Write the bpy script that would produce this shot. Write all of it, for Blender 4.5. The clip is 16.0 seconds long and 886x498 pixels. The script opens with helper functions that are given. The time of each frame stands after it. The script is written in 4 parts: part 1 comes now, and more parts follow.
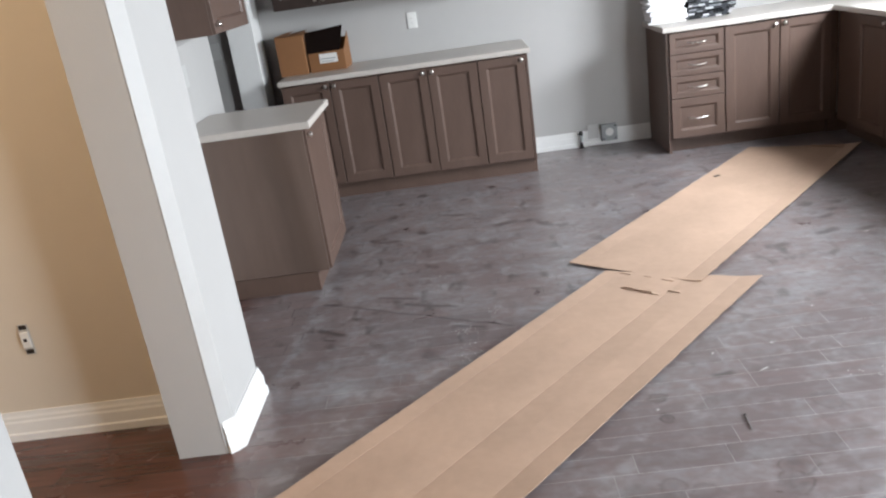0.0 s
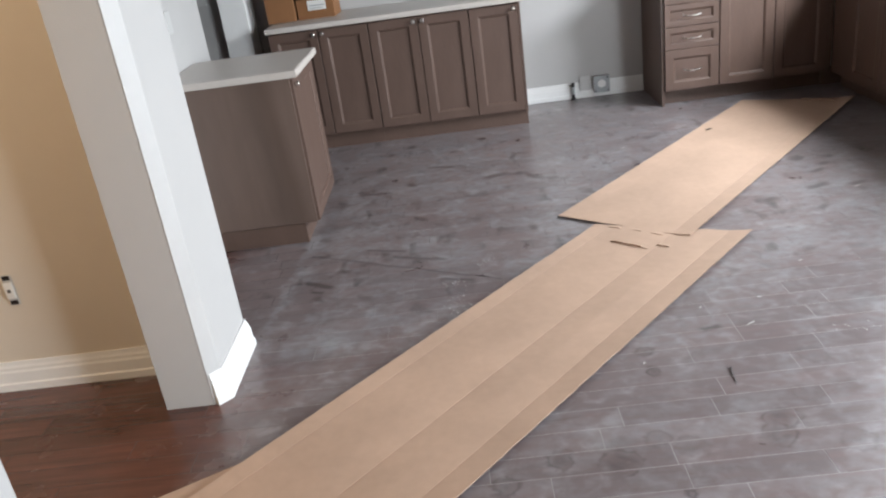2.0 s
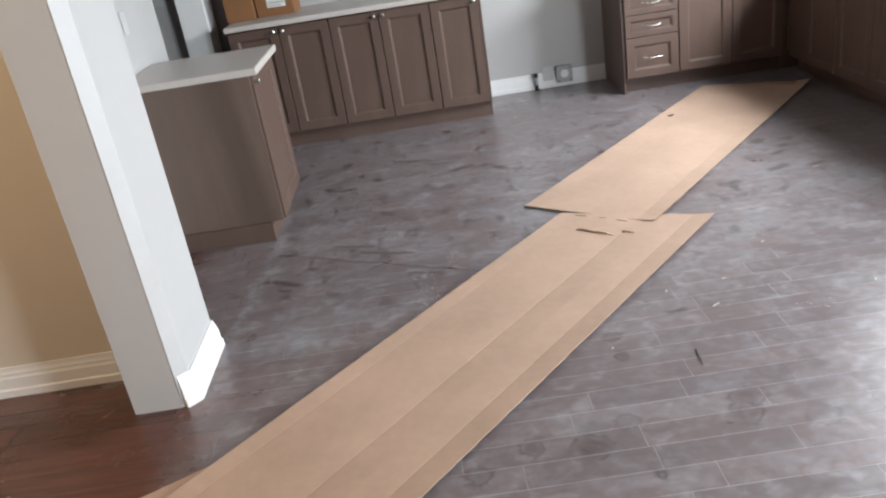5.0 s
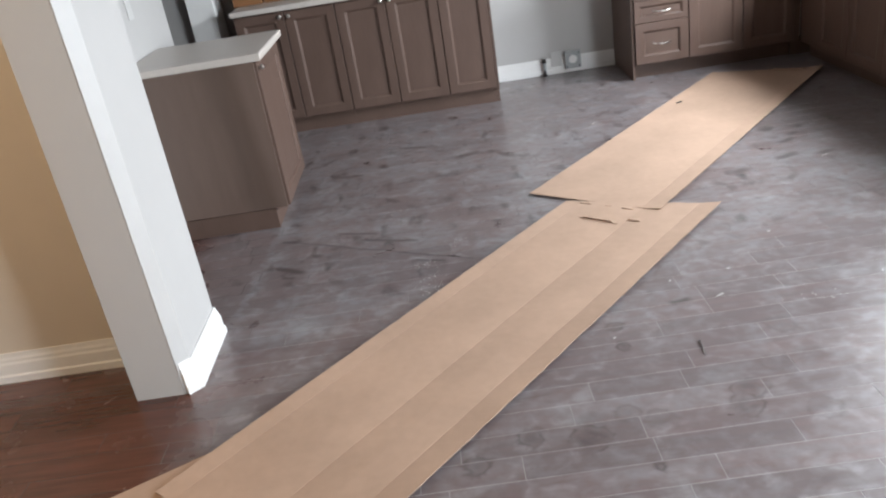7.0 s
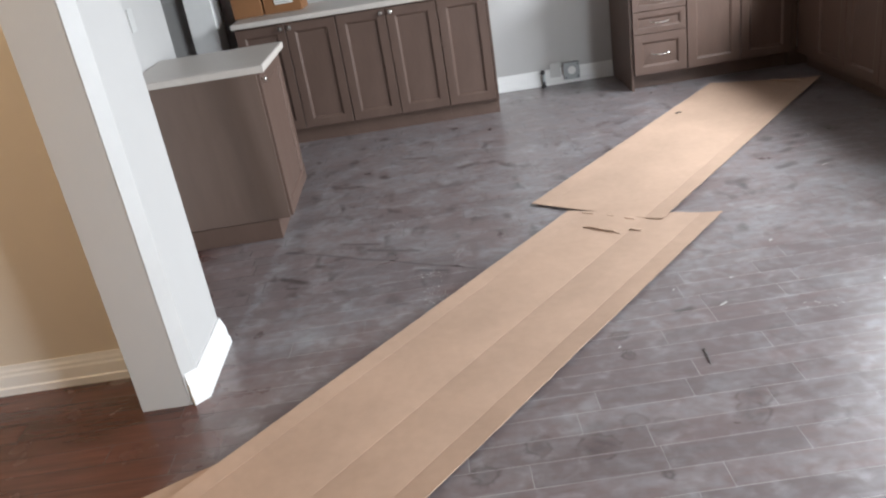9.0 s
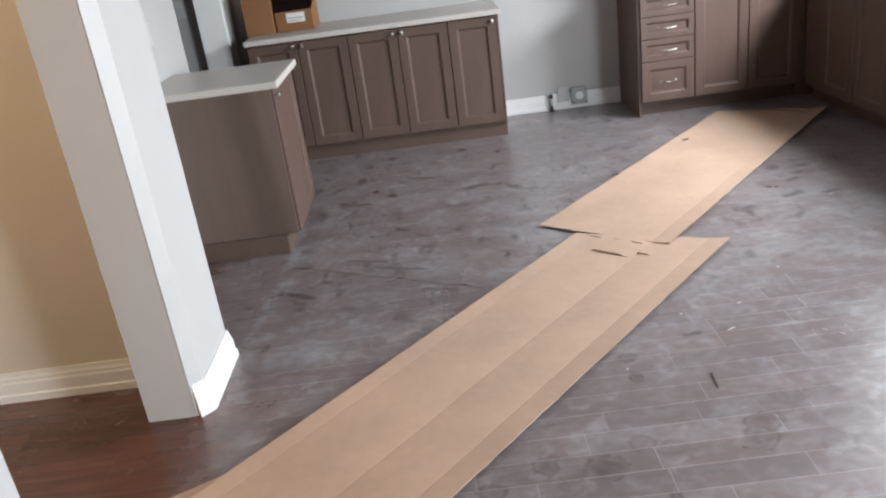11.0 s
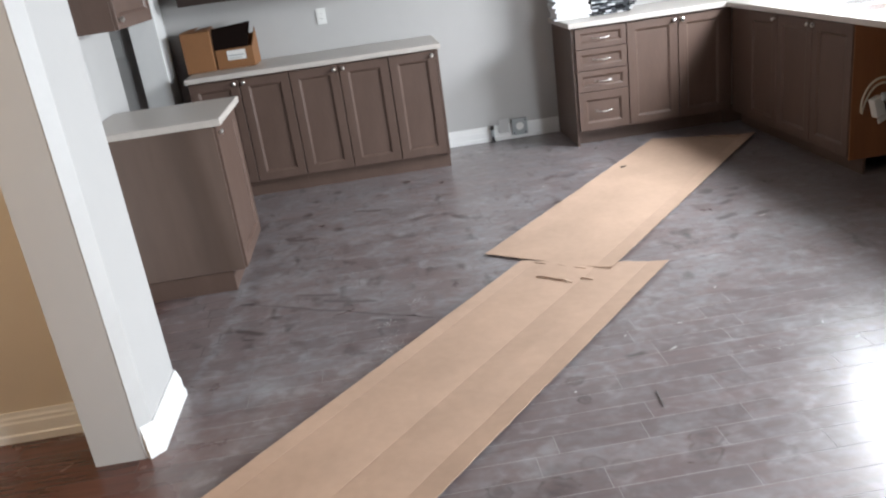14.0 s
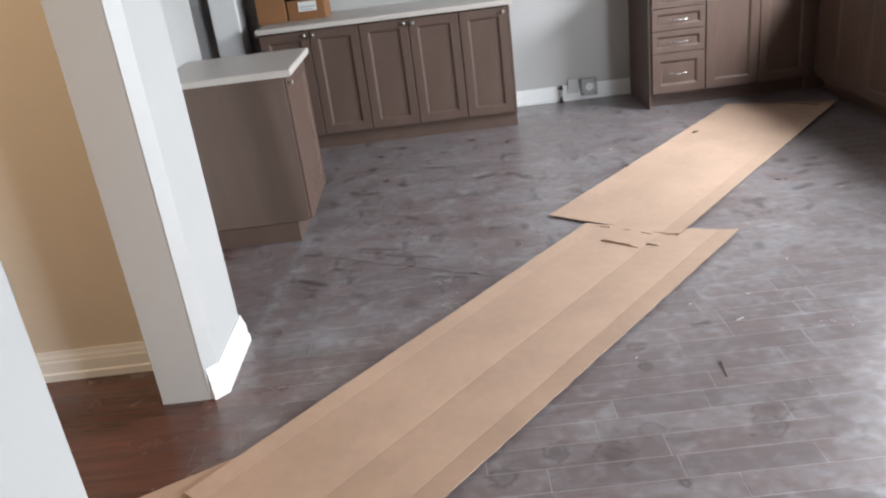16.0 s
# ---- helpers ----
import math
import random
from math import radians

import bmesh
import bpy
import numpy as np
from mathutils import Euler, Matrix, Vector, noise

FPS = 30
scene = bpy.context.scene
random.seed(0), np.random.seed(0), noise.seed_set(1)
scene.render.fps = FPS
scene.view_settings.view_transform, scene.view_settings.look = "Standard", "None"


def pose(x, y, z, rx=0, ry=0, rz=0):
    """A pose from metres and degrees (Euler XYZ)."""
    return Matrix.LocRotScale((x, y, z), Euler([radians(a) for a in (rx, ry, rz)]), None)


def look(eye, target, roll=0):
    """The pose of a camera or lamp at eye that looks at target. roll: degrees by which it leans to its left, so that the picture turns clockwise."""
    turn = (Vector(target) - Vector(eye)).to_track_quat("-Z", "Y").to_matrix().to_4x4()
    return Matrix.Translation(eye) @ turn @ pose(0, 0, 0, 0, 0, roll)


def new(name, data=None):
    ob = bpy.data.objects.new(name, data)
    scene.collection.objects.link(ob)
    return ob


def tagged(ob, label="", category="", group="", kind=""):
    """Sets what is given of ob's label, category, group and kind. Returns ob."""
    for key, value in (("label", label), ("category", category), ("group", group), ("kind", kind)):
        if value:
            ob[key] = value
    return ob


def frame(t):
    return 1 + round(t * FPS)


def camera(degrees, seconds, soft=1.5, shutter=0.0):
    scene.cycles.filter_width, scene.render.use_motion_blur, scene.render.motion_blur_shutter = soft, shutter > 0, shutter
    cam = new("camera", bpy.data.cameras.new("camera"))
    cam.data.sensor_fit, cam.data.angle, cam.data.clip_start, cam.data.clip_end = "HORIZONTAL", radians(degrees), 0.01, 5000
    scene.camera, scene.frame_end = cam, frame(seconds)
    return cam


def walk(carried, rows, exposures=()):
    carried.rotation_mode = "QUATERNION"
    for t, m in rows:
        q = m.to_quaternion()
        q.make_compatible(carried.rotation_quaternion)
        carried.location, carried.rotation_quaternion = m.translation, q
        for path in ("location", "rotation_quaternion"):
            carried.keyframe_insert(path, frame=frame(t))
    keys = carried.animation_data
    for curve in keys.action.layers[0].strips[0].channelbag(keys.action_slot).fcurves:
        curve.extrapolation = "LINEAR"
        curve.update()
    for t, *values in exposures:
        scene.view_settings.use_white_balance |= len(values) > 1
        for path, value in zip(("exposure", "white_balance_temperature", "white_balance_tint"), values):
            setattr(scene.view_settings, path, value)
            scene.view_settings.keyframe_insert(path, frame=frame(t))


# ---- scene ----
cam = camera(58.1, 16.0, soft=2.2)

PATH = [
    (0, (-0.882, -6.393, 1.581), (-0.985, -4.514, 0.903), -8.4),
    (0.5, (-0.861, -6.387, 1.562), (-0.984, -4.519, 0.859), -8.1),
    (1, (-0.873, -6.385, 1.561), (-0.966, -4.542, 0.79), -6.9),
    (1.5, (-0.874, -6.364, 1.566), (-0.972, -4.533, 0.77), -7.8),
    (2, (-0.875, -6.369, 1.572), (-0.969, -4.535, 0.781), -8.0),
    (2.5, (-0.879, -6.373, 1.561), (-0.982, -4.538, 0.774), -8.1),
    (3, (-0.881, -6.37, 1.567), (-1.003, -4.538, 0.777), -8.7),
    (3.5, (-0.866, -6.374, 1.563), (-0.969, -4.537, 0.78), -8.8),
    (4, (-0.838, -6.37, 1.561), (-0.903, -4.534, 0.771), -9.4),
    (4.5, (-0.837, -6.371, 1.556), (-0.87, -4.534, 0.766), -9.4),
    (5, (-0.854, -6.371, 1.558), (-0.881, -4.543, 0.747), -9.2),
    (5.2, (-0.842, -6.367, 1.556), (-0.894, -4.544, 0.734), -9.1),
    (7.3, (-0.821, -6.353, 1.559), (-0.879, -4.539, 0.718), -9.3),
    (7.5, (-0.855, -6.36, 1.561), (-0.895, -4.545, 0.723), -9.0),
    (8, (-0.857, -6.363, 1.56), (-0.888, -4.543, 0.732), -8.9),
    (8.5, (-0.858, -6.359, 1.563), (-0.892, -4.539, 0.734), -9.1),
    (9, (-0.855, -6.365, 1.566), (-0.899, -4.541, 0.748), -9.3),
    (9.2, (-0.889, -6.371, 1.563), (-0.934, -4.542, 0.756), -8.7),
    (11.3, (-0.900, -6.389, 1.562), (-0.935, -4.543, 0.795), -7.7),
    (11.5, (-0.905, -6.394, 1.566), (-0.935, -4.548, 0.797), -7.9),
    (12, (-0.911, -6.399, 1.575), (-0.910, -4.548, 0.819), -7.7),
    (12.5, (-0.918, -6.411, 1.572), (-0.884, -4.56, 0.816), -7.2),
    (13, (-0.897, -6.413, 1.577), (-0.826, -4.561, 0.826), -8.0),
    (13.5, (-0.897, -6.427, 1.576), (-0.796, -4.566, 0.849), -7.6),
    (14, (-0.9, -6.425, 1.576), (-0.792, -4.559, 0.864), -7.9),
    (14.5, (-0.905, -6.431, 1.57), (-0.829, -4.563, 0.859), -8.3),
    (15, (-0.909, -6.411, 1.574), (-0.872, -4.553, 0.836), -8.2),
    (15.5, (-0.927, -6.409, 1.577), (-0.928, -4.555, 0.826), -7.4),
    (16, (-0.922, -6.414, 1.563), (-0.973, -4.576, 0.778), -7.3),
]
walk(cam, [(t, look(eye, target, roll)) for t, eye, target, roll in PATH])

# ---------- light ----------
world = bpy.data.worlds.new("world")
scene.world = world
world.use_nodes = True
wt = world.node_tree
wt.nodes.clear()
wout = wt.nodes.new("ShaderNodeOutputWorld")
wbg = wt.nodes.new("ShaderNodeBackground")
wsky = wt.nodes.new("ShaderNodeTexSky")
wsky.sky_type = "NISHITA"
wsky.sun_disc = False
wsky.sun_elevation = radians(35)
wsky.sun_rotation = radians(250)
wbg.inputs["Strength"].default_value = 0.06
wt.links.new(wsky.outputs[0], wbg.inputs[0])
wt.links.new(wbg.outputs[0], wout.inputs[0])

scene.view_settings.exposure = 0.0


def area_lamp(name, m, w, h, power, col):
    d = bpy.data.lights.new(name, "AREA")
    d.shape, d.size, d.size_y, d.energy, d.color = "RECTANGLE", w, h, power, col
    ob = new(name, d)
    ob.matrix_world = m
    return ob


# daylight through the sink window and the glazed garden door in the east wall
sky1 = area_lamp("sink_window_daylight", look((2.48, -2.12, 1.89), (0.3, -1.75, 0.60)), 1.46, 0.56, 175, (0.88, 0.94, 1.0))
sky1.data.spread = radians(155)
sky2 = area_lamp("garden_door_daylight", look((2.46, -6.2, 1.18), (-0.6, -3.8, 0.0)), 1.5, 1.15, 172, (0.88, 0.94, 1.0))
sky2.data.spread = radians(140)
# warm ceiling lamp of the hall
hall = bpy.data.lights.new("hall_lamp_light", "POINT")
hall.energy, hall.color, hall.shadow_soft_size = 56, (1.0, 0.74, 0.47), 0.12
new("hall_lamp_light", hall).location = (-3.4, -4.85, 2.5)


# ---------- materials ----------
def mat(name, base, rough=0.5, metal=0.0, vary=0.12, scale=8.0, bump=0.0, bump_scale=60.0, stretch=(1, 1, 1), spec=0.5, island=0.0):
    m = bpy.data.materials.new(name)
    m.use_nodes = True
    nt = m.node_tree
    n, l = nt.nodes, nt.links
    p = n["Principled BSDF"]
    p.inputs["Metallic"].default_value = metal
    p.inputs["Specular IOR Level"].default_value = spec
    tc = n.new("ShaderNodeTexCoord")
    mp = n.new("ShaderNodeMapping")
    mp.inputs["Scale"].default_value = stretch
    l.new(tc.outputs["Object"], mp.inputs[0])
    big = n.new("ShaderNodeTexNoise")
    big.inputs["Scale"].default_value, big.inputs["Detail"].default_value = scale, 4
    l.new(mp.outputs[0], big.inputs["Vector"])
    fine = n.new("ShaderNodeTexNoise")
    fine.inputs["Scale"].default_value, fine.inputs["Detail"].default_value = scale * 9, 3
    l.new(mp.outputs[0], fine.inputs["Vector"])
    add = n.new("ShaderNodeMath")
    add.operation = "MULTIPLY_ADD"
    add.inputs[1].default_value = 0.45
    l.new(fine.outputs[0], add.inputs[0])
    l.new(big.outputs[0], add.inputs[2])
    ramp = n.new("ShaderNodeMapRange")
    ramp.inputs["From Min"].default_value, ramp.inputs["From Max"].default_value = 0.42, 1.03
    ramp.inputs["To Min"].default_value, ramp.inputs["To Max"].default_value = 1 - vary, 1 + vary
    l.new(add.outputs[0], ramp.inputs[0])
    value = ramp.outputs[0]
    if island:
        oi = n.new("ShaderNodeObjectInfo")
        r2 = n.new("ShaderNodeMapRange")
        r2.inputs["To Min"].default_value, r2.inputs["To Max"].default_value = 1 - island, 1 + island
        l.new(oi.outputs["Random"], r2.inputs[0])
        mu = n.new("ShaderNodeMath")
        mu.operation = "MULTIPLY"
        l.new(value, mu.inputs[0])
        l.new(r2.outputs[0], mu.inputs[1])
        value = mu.outputs[0]
    mix = n.new("ShaderNodeVectorMath")
    mix.operation = "SCALE"
    mix.inputs[0].default_value = base
    l.new(value, mix.inputs["Scale"])
    l.new(mix.outputs[0], p.inputs["Base Color"])
    rr = n.new("ShaderNodeMapRange")
    rr.inputs["To Min"].default_value, rr.inputs["To Max"].default_value = max(rough - 0.08, 0.02), min(rough + 0.08, 1)
    l.new(big.outputs[0], rr.inputs[0])
    l.new(rr.outputs[0], p.inputs["Roughness"])
    if bump:
        bn = n.new("ShaderNodeTexNoise")
        bn.inputs["Scale"].default_value, bn.inputs["Detail"].default_value = bump_scale, 3
        l.new(mp.outputs[0], bn.inputs["Vector"])
        b = n.new("ShaderNodeBump")
        b.inputs["Strength"].default_value, b.inputs["Distance"].default_value = bump, 0.004
        l.new(bn.outputs[0], b.inputs["Height"])
        l.new(b.outputs[0], p.inputs["Normal"])
    return m


PAINT = mat("greige_wall_paint", (0.455, 0.448, 0.44), 0.62, vary=0.03, scale=1.2, bump=0.12, bump_scale=160)
HALLPAINT = mat("beige_wall_paint", (0.66, 0.595, 0.505), 0.6, vary=0.03, scale=1.2, bump=0.12, bump_scale=160)
# paler than the wall paint: the chamfer's bright edge is put into this colour
STRIP = mat("pale_strip_paint", (0.51, 0.51, 0.505), 0.45, vary=0.05, scale=3)
TRIM = mat("white_trim_paint", (0.80, 0.80, 0.79), 0.35, vary=0.03, scale=3)
# the ceiling is out of view; its dark colour holds down bounced light
CEIL = mat("dark_unseen_ceiling", (0.22, 0.21, 0.20), 0.9, vary=0.03, scale=3, bump=0.3, bump_scale=200)
WOOD = mat("grey_brown_stained_maple", (0.110, 0.070, 0.055), 0.42, vary=0.13, scale=3.0, stretch=(2.5, 2.5, 0.6), bump=0.05, bump_scale=40, spec=0.4)
WOODIN = mat("raw_birch_side", (0.25, 0.10, 0.04), 0.55, vary=0.14, scale=3.0, stretch=(6, 6, 0.7))
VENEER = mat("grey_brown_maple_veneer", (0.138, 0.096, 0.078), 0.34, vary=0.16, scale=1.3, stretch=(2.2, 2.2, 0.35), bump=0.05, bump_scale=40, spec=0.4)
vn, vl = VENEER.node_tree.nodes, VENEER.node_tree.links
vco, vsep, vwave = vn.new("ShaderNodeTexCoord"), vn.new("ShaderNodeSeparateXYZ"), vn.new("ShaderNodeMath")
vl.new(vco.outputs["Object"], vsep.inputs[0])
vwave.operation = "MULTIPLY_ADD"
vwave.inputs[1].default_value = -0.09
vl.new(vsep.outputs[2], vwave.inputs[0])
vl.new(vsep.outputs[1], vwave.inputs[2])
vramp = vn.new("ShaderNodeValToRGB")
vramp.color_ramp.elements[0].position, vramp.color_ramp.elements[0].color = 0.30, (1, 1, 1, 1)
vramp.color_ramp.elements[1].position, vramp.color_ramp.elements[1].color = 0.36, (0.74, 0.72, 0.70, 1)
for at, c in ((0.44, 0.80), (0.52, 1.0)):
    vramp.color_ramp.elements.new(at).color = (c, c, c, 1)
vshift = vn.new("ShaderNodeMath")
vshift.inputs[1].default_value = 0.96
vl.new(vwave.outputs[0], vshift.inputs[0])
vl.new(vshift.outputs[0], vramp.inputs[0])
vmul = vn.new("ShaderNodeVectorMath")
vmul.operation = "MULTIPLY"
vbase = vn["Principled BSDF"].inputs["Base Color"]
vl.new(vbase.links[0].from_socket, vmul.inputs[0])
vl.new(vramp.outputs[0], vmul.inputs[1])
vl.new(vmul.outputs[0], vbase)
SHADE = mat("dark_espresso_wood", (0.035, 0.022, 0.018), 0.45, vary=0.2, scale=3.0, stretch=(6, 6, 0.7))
TOP = mat("cream_laminate", (0.53, 0.488, 0.448), 0.38, vary=0.05, scale=40)
METAL = mat("brushed_nickel", (0.72, 0.70, 0.67), 0.28, metal=1.0, vary=0.05, scale=20)
CARD = mat("brown_cardboard", (0.43, 0.294, 0.214), 0.8, vary=0.11, scale=3.2, bump=0.08, bump_scale=30)
KRAFT = mat("kraft_carton", (0.235, 0.105, 0.040), 0.75, vary=0.07, scale=4)
LABEL = mat("white_paper_label", (0.75, 0.74, 0.72), 0.7, vary=0.03)
BLACK = mat("black_plastic", (0.012, 0.01, 0.01), 0.5, vary=0.1)
GREYPL = mat("grey_plastic", (0.36, 0.38, 0.39), 0.5, vary=0.06)
WHITEPL = mat("white_plastic", (0.78, 0.78, 0.76), 0.35, vary=0.03)
OFFWHITE = mat("dusty_white_plastic", (0.52, 0.52, 0.51), 0.5, vary=0.05)
TILE = mat("white_ceramic", (0.78, 0.79, 0.80), 0.2, vary=0.04, island=0.06)
STEEL = mat("stainless_steel", (0.78, 0.79, 0.80), 0.35, metal=1.0, vary=0.08)
GUN = mat("dull_dark_steel", (0.16, 0.155, 0.15), 0.45, metal=0.8)
DUST = mat("dust_in_joint", (0.32, 0.305, 0.30), 0.9, vary=0.45, scale=1.1)
CHIP = mat("plaster_crumb", (0.52, 0.51, 0.49), 0.9, vary=0.1)
# the joints hold little dust west of the pilaster, and get darker towards the cabinets
dn, dl = DUST.node_tree.nodes, DUST.node_tree.links
dpos, dsep = dn.new("ShaderNodeNewGeometry"), dn.new("ShaderNodeSeparateXYZ")
dl.new(dpos.outputs["Position"], dsep.inputs[0])
dbase = dn["Principled BSDF"].inputs["Base Color"]
for axis, lo, hi, first, last in ((0, -2.0, -1.5, 0.12, 1.0), (1, -3.6, -2.8, 1.0, 0.5)):
    drange, dscale = dn.new("ShaderNodeMapRange"), dn.new("ShaderNodeVectorMath")
    dscale.operation = "SCALE"
    for key, v in (("From Min", lo), ("From Max", hi), ("To Min", first), ("To Max", last)):
        drange.inputs[key].default_value = v
    dl.new(dsep.outputs[axis], drange.inputs[0])
    dl.new(dbase.links[0].from_socket, dscale.inputs[0])
    dl.new(drange.outputs[0], dscale.inputs["Scale"])
    dl.new(dscale.outputs[0], dbase)
CABLE = mat("cream_cable", (0.62, 0.56, 0.44), 0.5, vary=0.05)
GLASS = bpy.data.materials.new("window_glass")
GLASS.use_nodes = True
gp = GLASS.node_tree.nodes["Principled BSDF"]
gp.inputs["Transmission Weight"].default_value, gp.inputs["Roughness"].default_value, gp.inputs["IOR"].default_value = 1.0, 0.0, 1.1


def floor_material():
    m = bpy.data.materials.new("dusty_dark_plank")
    m.use_nodes = True
    n, l = m.node_tree.nodes, m.node_tree.links
    p = n["Principled BSDF"]
    p.inputs["Specular IOR Level"].default_value = 0.5
    geo = n.new("ShaderNodeNewGeometry")
    oi = n.new("ShaderNodeObjectInfo")
    off = n.new("ShaderNodeVectorMath")
    off.operation = "MULTIPLY_ADD"
    sc = n.new("ShaderNodeCombineXYZ")
    for k in range(2):
        l.new(oi.outputs["Random"], sc.inputs[k])
    off.inputs[1].default_value = (37, 53, 0)
    l.new(sc.outputs[0], off.inputs[0])
    l.new(geo.outputs["Position"], off.inputs[2])

    def nz(vec, scale, detail, stretch, dist=0.0):
        mp = n.new("ShaderNodeMapping")
        mp.inputs["Scale"].default_value = stretch
        l.new(vec, mp.inputs[0])
        t = n.new("ShaderNodeTexNoise")
        t.inputs["Scale"].default_value, t.inputs["Detail"].default_value = scale, detail
        t.inputs["Distortion"].default_value = dist
        l.new(mp.outputs[0], t.inputs["Vector"])
        return t.outputs[0]

    def rng(x, a, b, c, d):
        r = n.new("ShaderNodeMapRange")
        for key, v in (("From Min", a), ("From Max", b), ("To Min", c), ("To Max", d)):
            r.inputs[key].default_value = v
        l.new(x, r.inputs[0])
        return r.outputs[0]

    def op(kind, a, b):
        q = n.new("ShaderNodeMath")
        q.operation = kind
        for k, v in enumerate((a, b)):
            if isinstance(v, (int, float)):
                q.inputs[k].default_value = v
            else:
                l.new(v, q.inputs[k])
        return q.outputs[0]

    def about(x, gain):
        """gain times (x - 0.5), not clamped."""
        return op("MULTIPLY", op("SUBTRACT", x, 0.5), gain)

    grain = nz(off.outputs[0], 5.0, 5, (0.7, 8.0, 1), 0.3)
    tone = op("ADD", 1.0, about(grain, 1.3))
    tone = op("MULTIPLY", tone, rng(oi.outputs["Random"], 0, 1, 0.80, 1.20))
    wood = n.new("ShaderNodeVectorMath")
    wood.operation = "SCALE"
    wood.inputs[0].default_value = (0.092, 0.034, 0.024)
    l.new(tone, wood.inputs["Scale"])
    pos = geo.outputs["Position"]
    smear = nz(pos, 1.2, 4, (1.0, 1.6, 1), 0.3)
    fine = nz(pos, 5.5, 6, (1.0, 1.2, 1), 0.3)
    grit = nz(pos, 22.0, 5, (1.0, 1.2, 1), 0.2)
    wipe = nz(pos, 3.0, 5, (3.0, 0.9, 1), 0.4)
    dust = op("ADD", 0.64, op("ADD", about(smear, 0.5), about(fine, 0.85)))
    dust = op("ADD", dust, op("ADD", about(grit, 0.95), about(wipe, 0.3)))
    dust = op("ADD", dust, rng(oi.outputs["Random"], 0, 1, -0.05, 0.05))
    # dark rub marks, thick in some places and sparse in others
    rub = rng(nz(pos, 9.0, 7, (1.25, 0.75, 1), 0.35), 0.55, 0.70, 0.0, 0.95)
    rub = op("MULTIPLY", rub, rng(nz(pos, 1.9, 2, (1, 1, 1), 0.4), 0.40, 0.58, 0.22, 1.0))
    sep = n.new("ShaderNodeSeparateXYZ")
    l.new(pos, sep.inputs[0])

    def stroke(a, b, width, soft):
        """1 on a stroke from a to b, 0 off it."""
        d = n.new("ShaderNodeVectorMath")
        d.operation = "SUBTRACT"
        l.new(pos, d.inputs[0])
        d.inputs[1].default_value = (*a, 0)
        ab = Vector((b[0] - a[0], b[1] - a[1], 0))
        along = n.new("ShaderNodeVectorMath")
        along.operation = "DOT_PRODUCT"
        l.new(d.outputs[0], along.inputs[0])
        along.inputs[1].default_value = ab.normalized()
        cross = n.new("ShaderNodeVectorMath")
        cross.operation = "DOT_PRODUCT"
        l.new(d.outputs[0], cross.inputs[0])
        cross.inputs[1].default_value = Vector((-ab.y, ab.x, 0)).normalized()
        off2 = op("ABSOLUTE", op("ADD", cross.outputs["Value"], rng(fine, 0.3, 0.7, -soft, soft)), 0)
        inside = rng(off2, width, width + soft, 1, 0)
        cap = op("MULTIPLY", rng(along.outputs["Value"], -soft, soft, 0, 1), rng(along.outputs["Value"], ab.length - soft, ab.length + soft, 1, 0))
        return op("MULTIPLY", inside, cap)

    # wiped strips and drag marks in the dust
    for a, b, w, q, k in (((-1.78, -3.45), (-1.66, -2.95), 0.055, 0.02, 0.27), ((-0.93, -3.35), (-0.72, -2.45), 0.045, 0.03, 0.13),
                          ((-1.25, -2.2), (-0.6, -2.9), 0.08, 0.06, 0.15), ((-1.575, -3.40), (-1.64, -2.60), 0.03, 0.03, 0.10),
                          ((-1.36, -3.30), (-1.42, -2.62), 0.05, 0.03, 0.10), ((-2.06, -3.45), (-2.00, -2.45), 0.20, 0.04, 0.24)):
        dust = op("SUBTRACT", dust, op("MULTIPLY", stroke(a, b, w, q), k))
    for a, b, w, q, k in (((-1.83, -3.46), (-1.765, -2.42), 0.016, 0.012, 0.13), ((-1.60, -3.42), (-1.52, -2.75), 0.008, 0.012, 0.15)):
        dust = op("ADD", dust, op("MULTIPLY", stroke(a, b, w, q), k))
    scuff = None
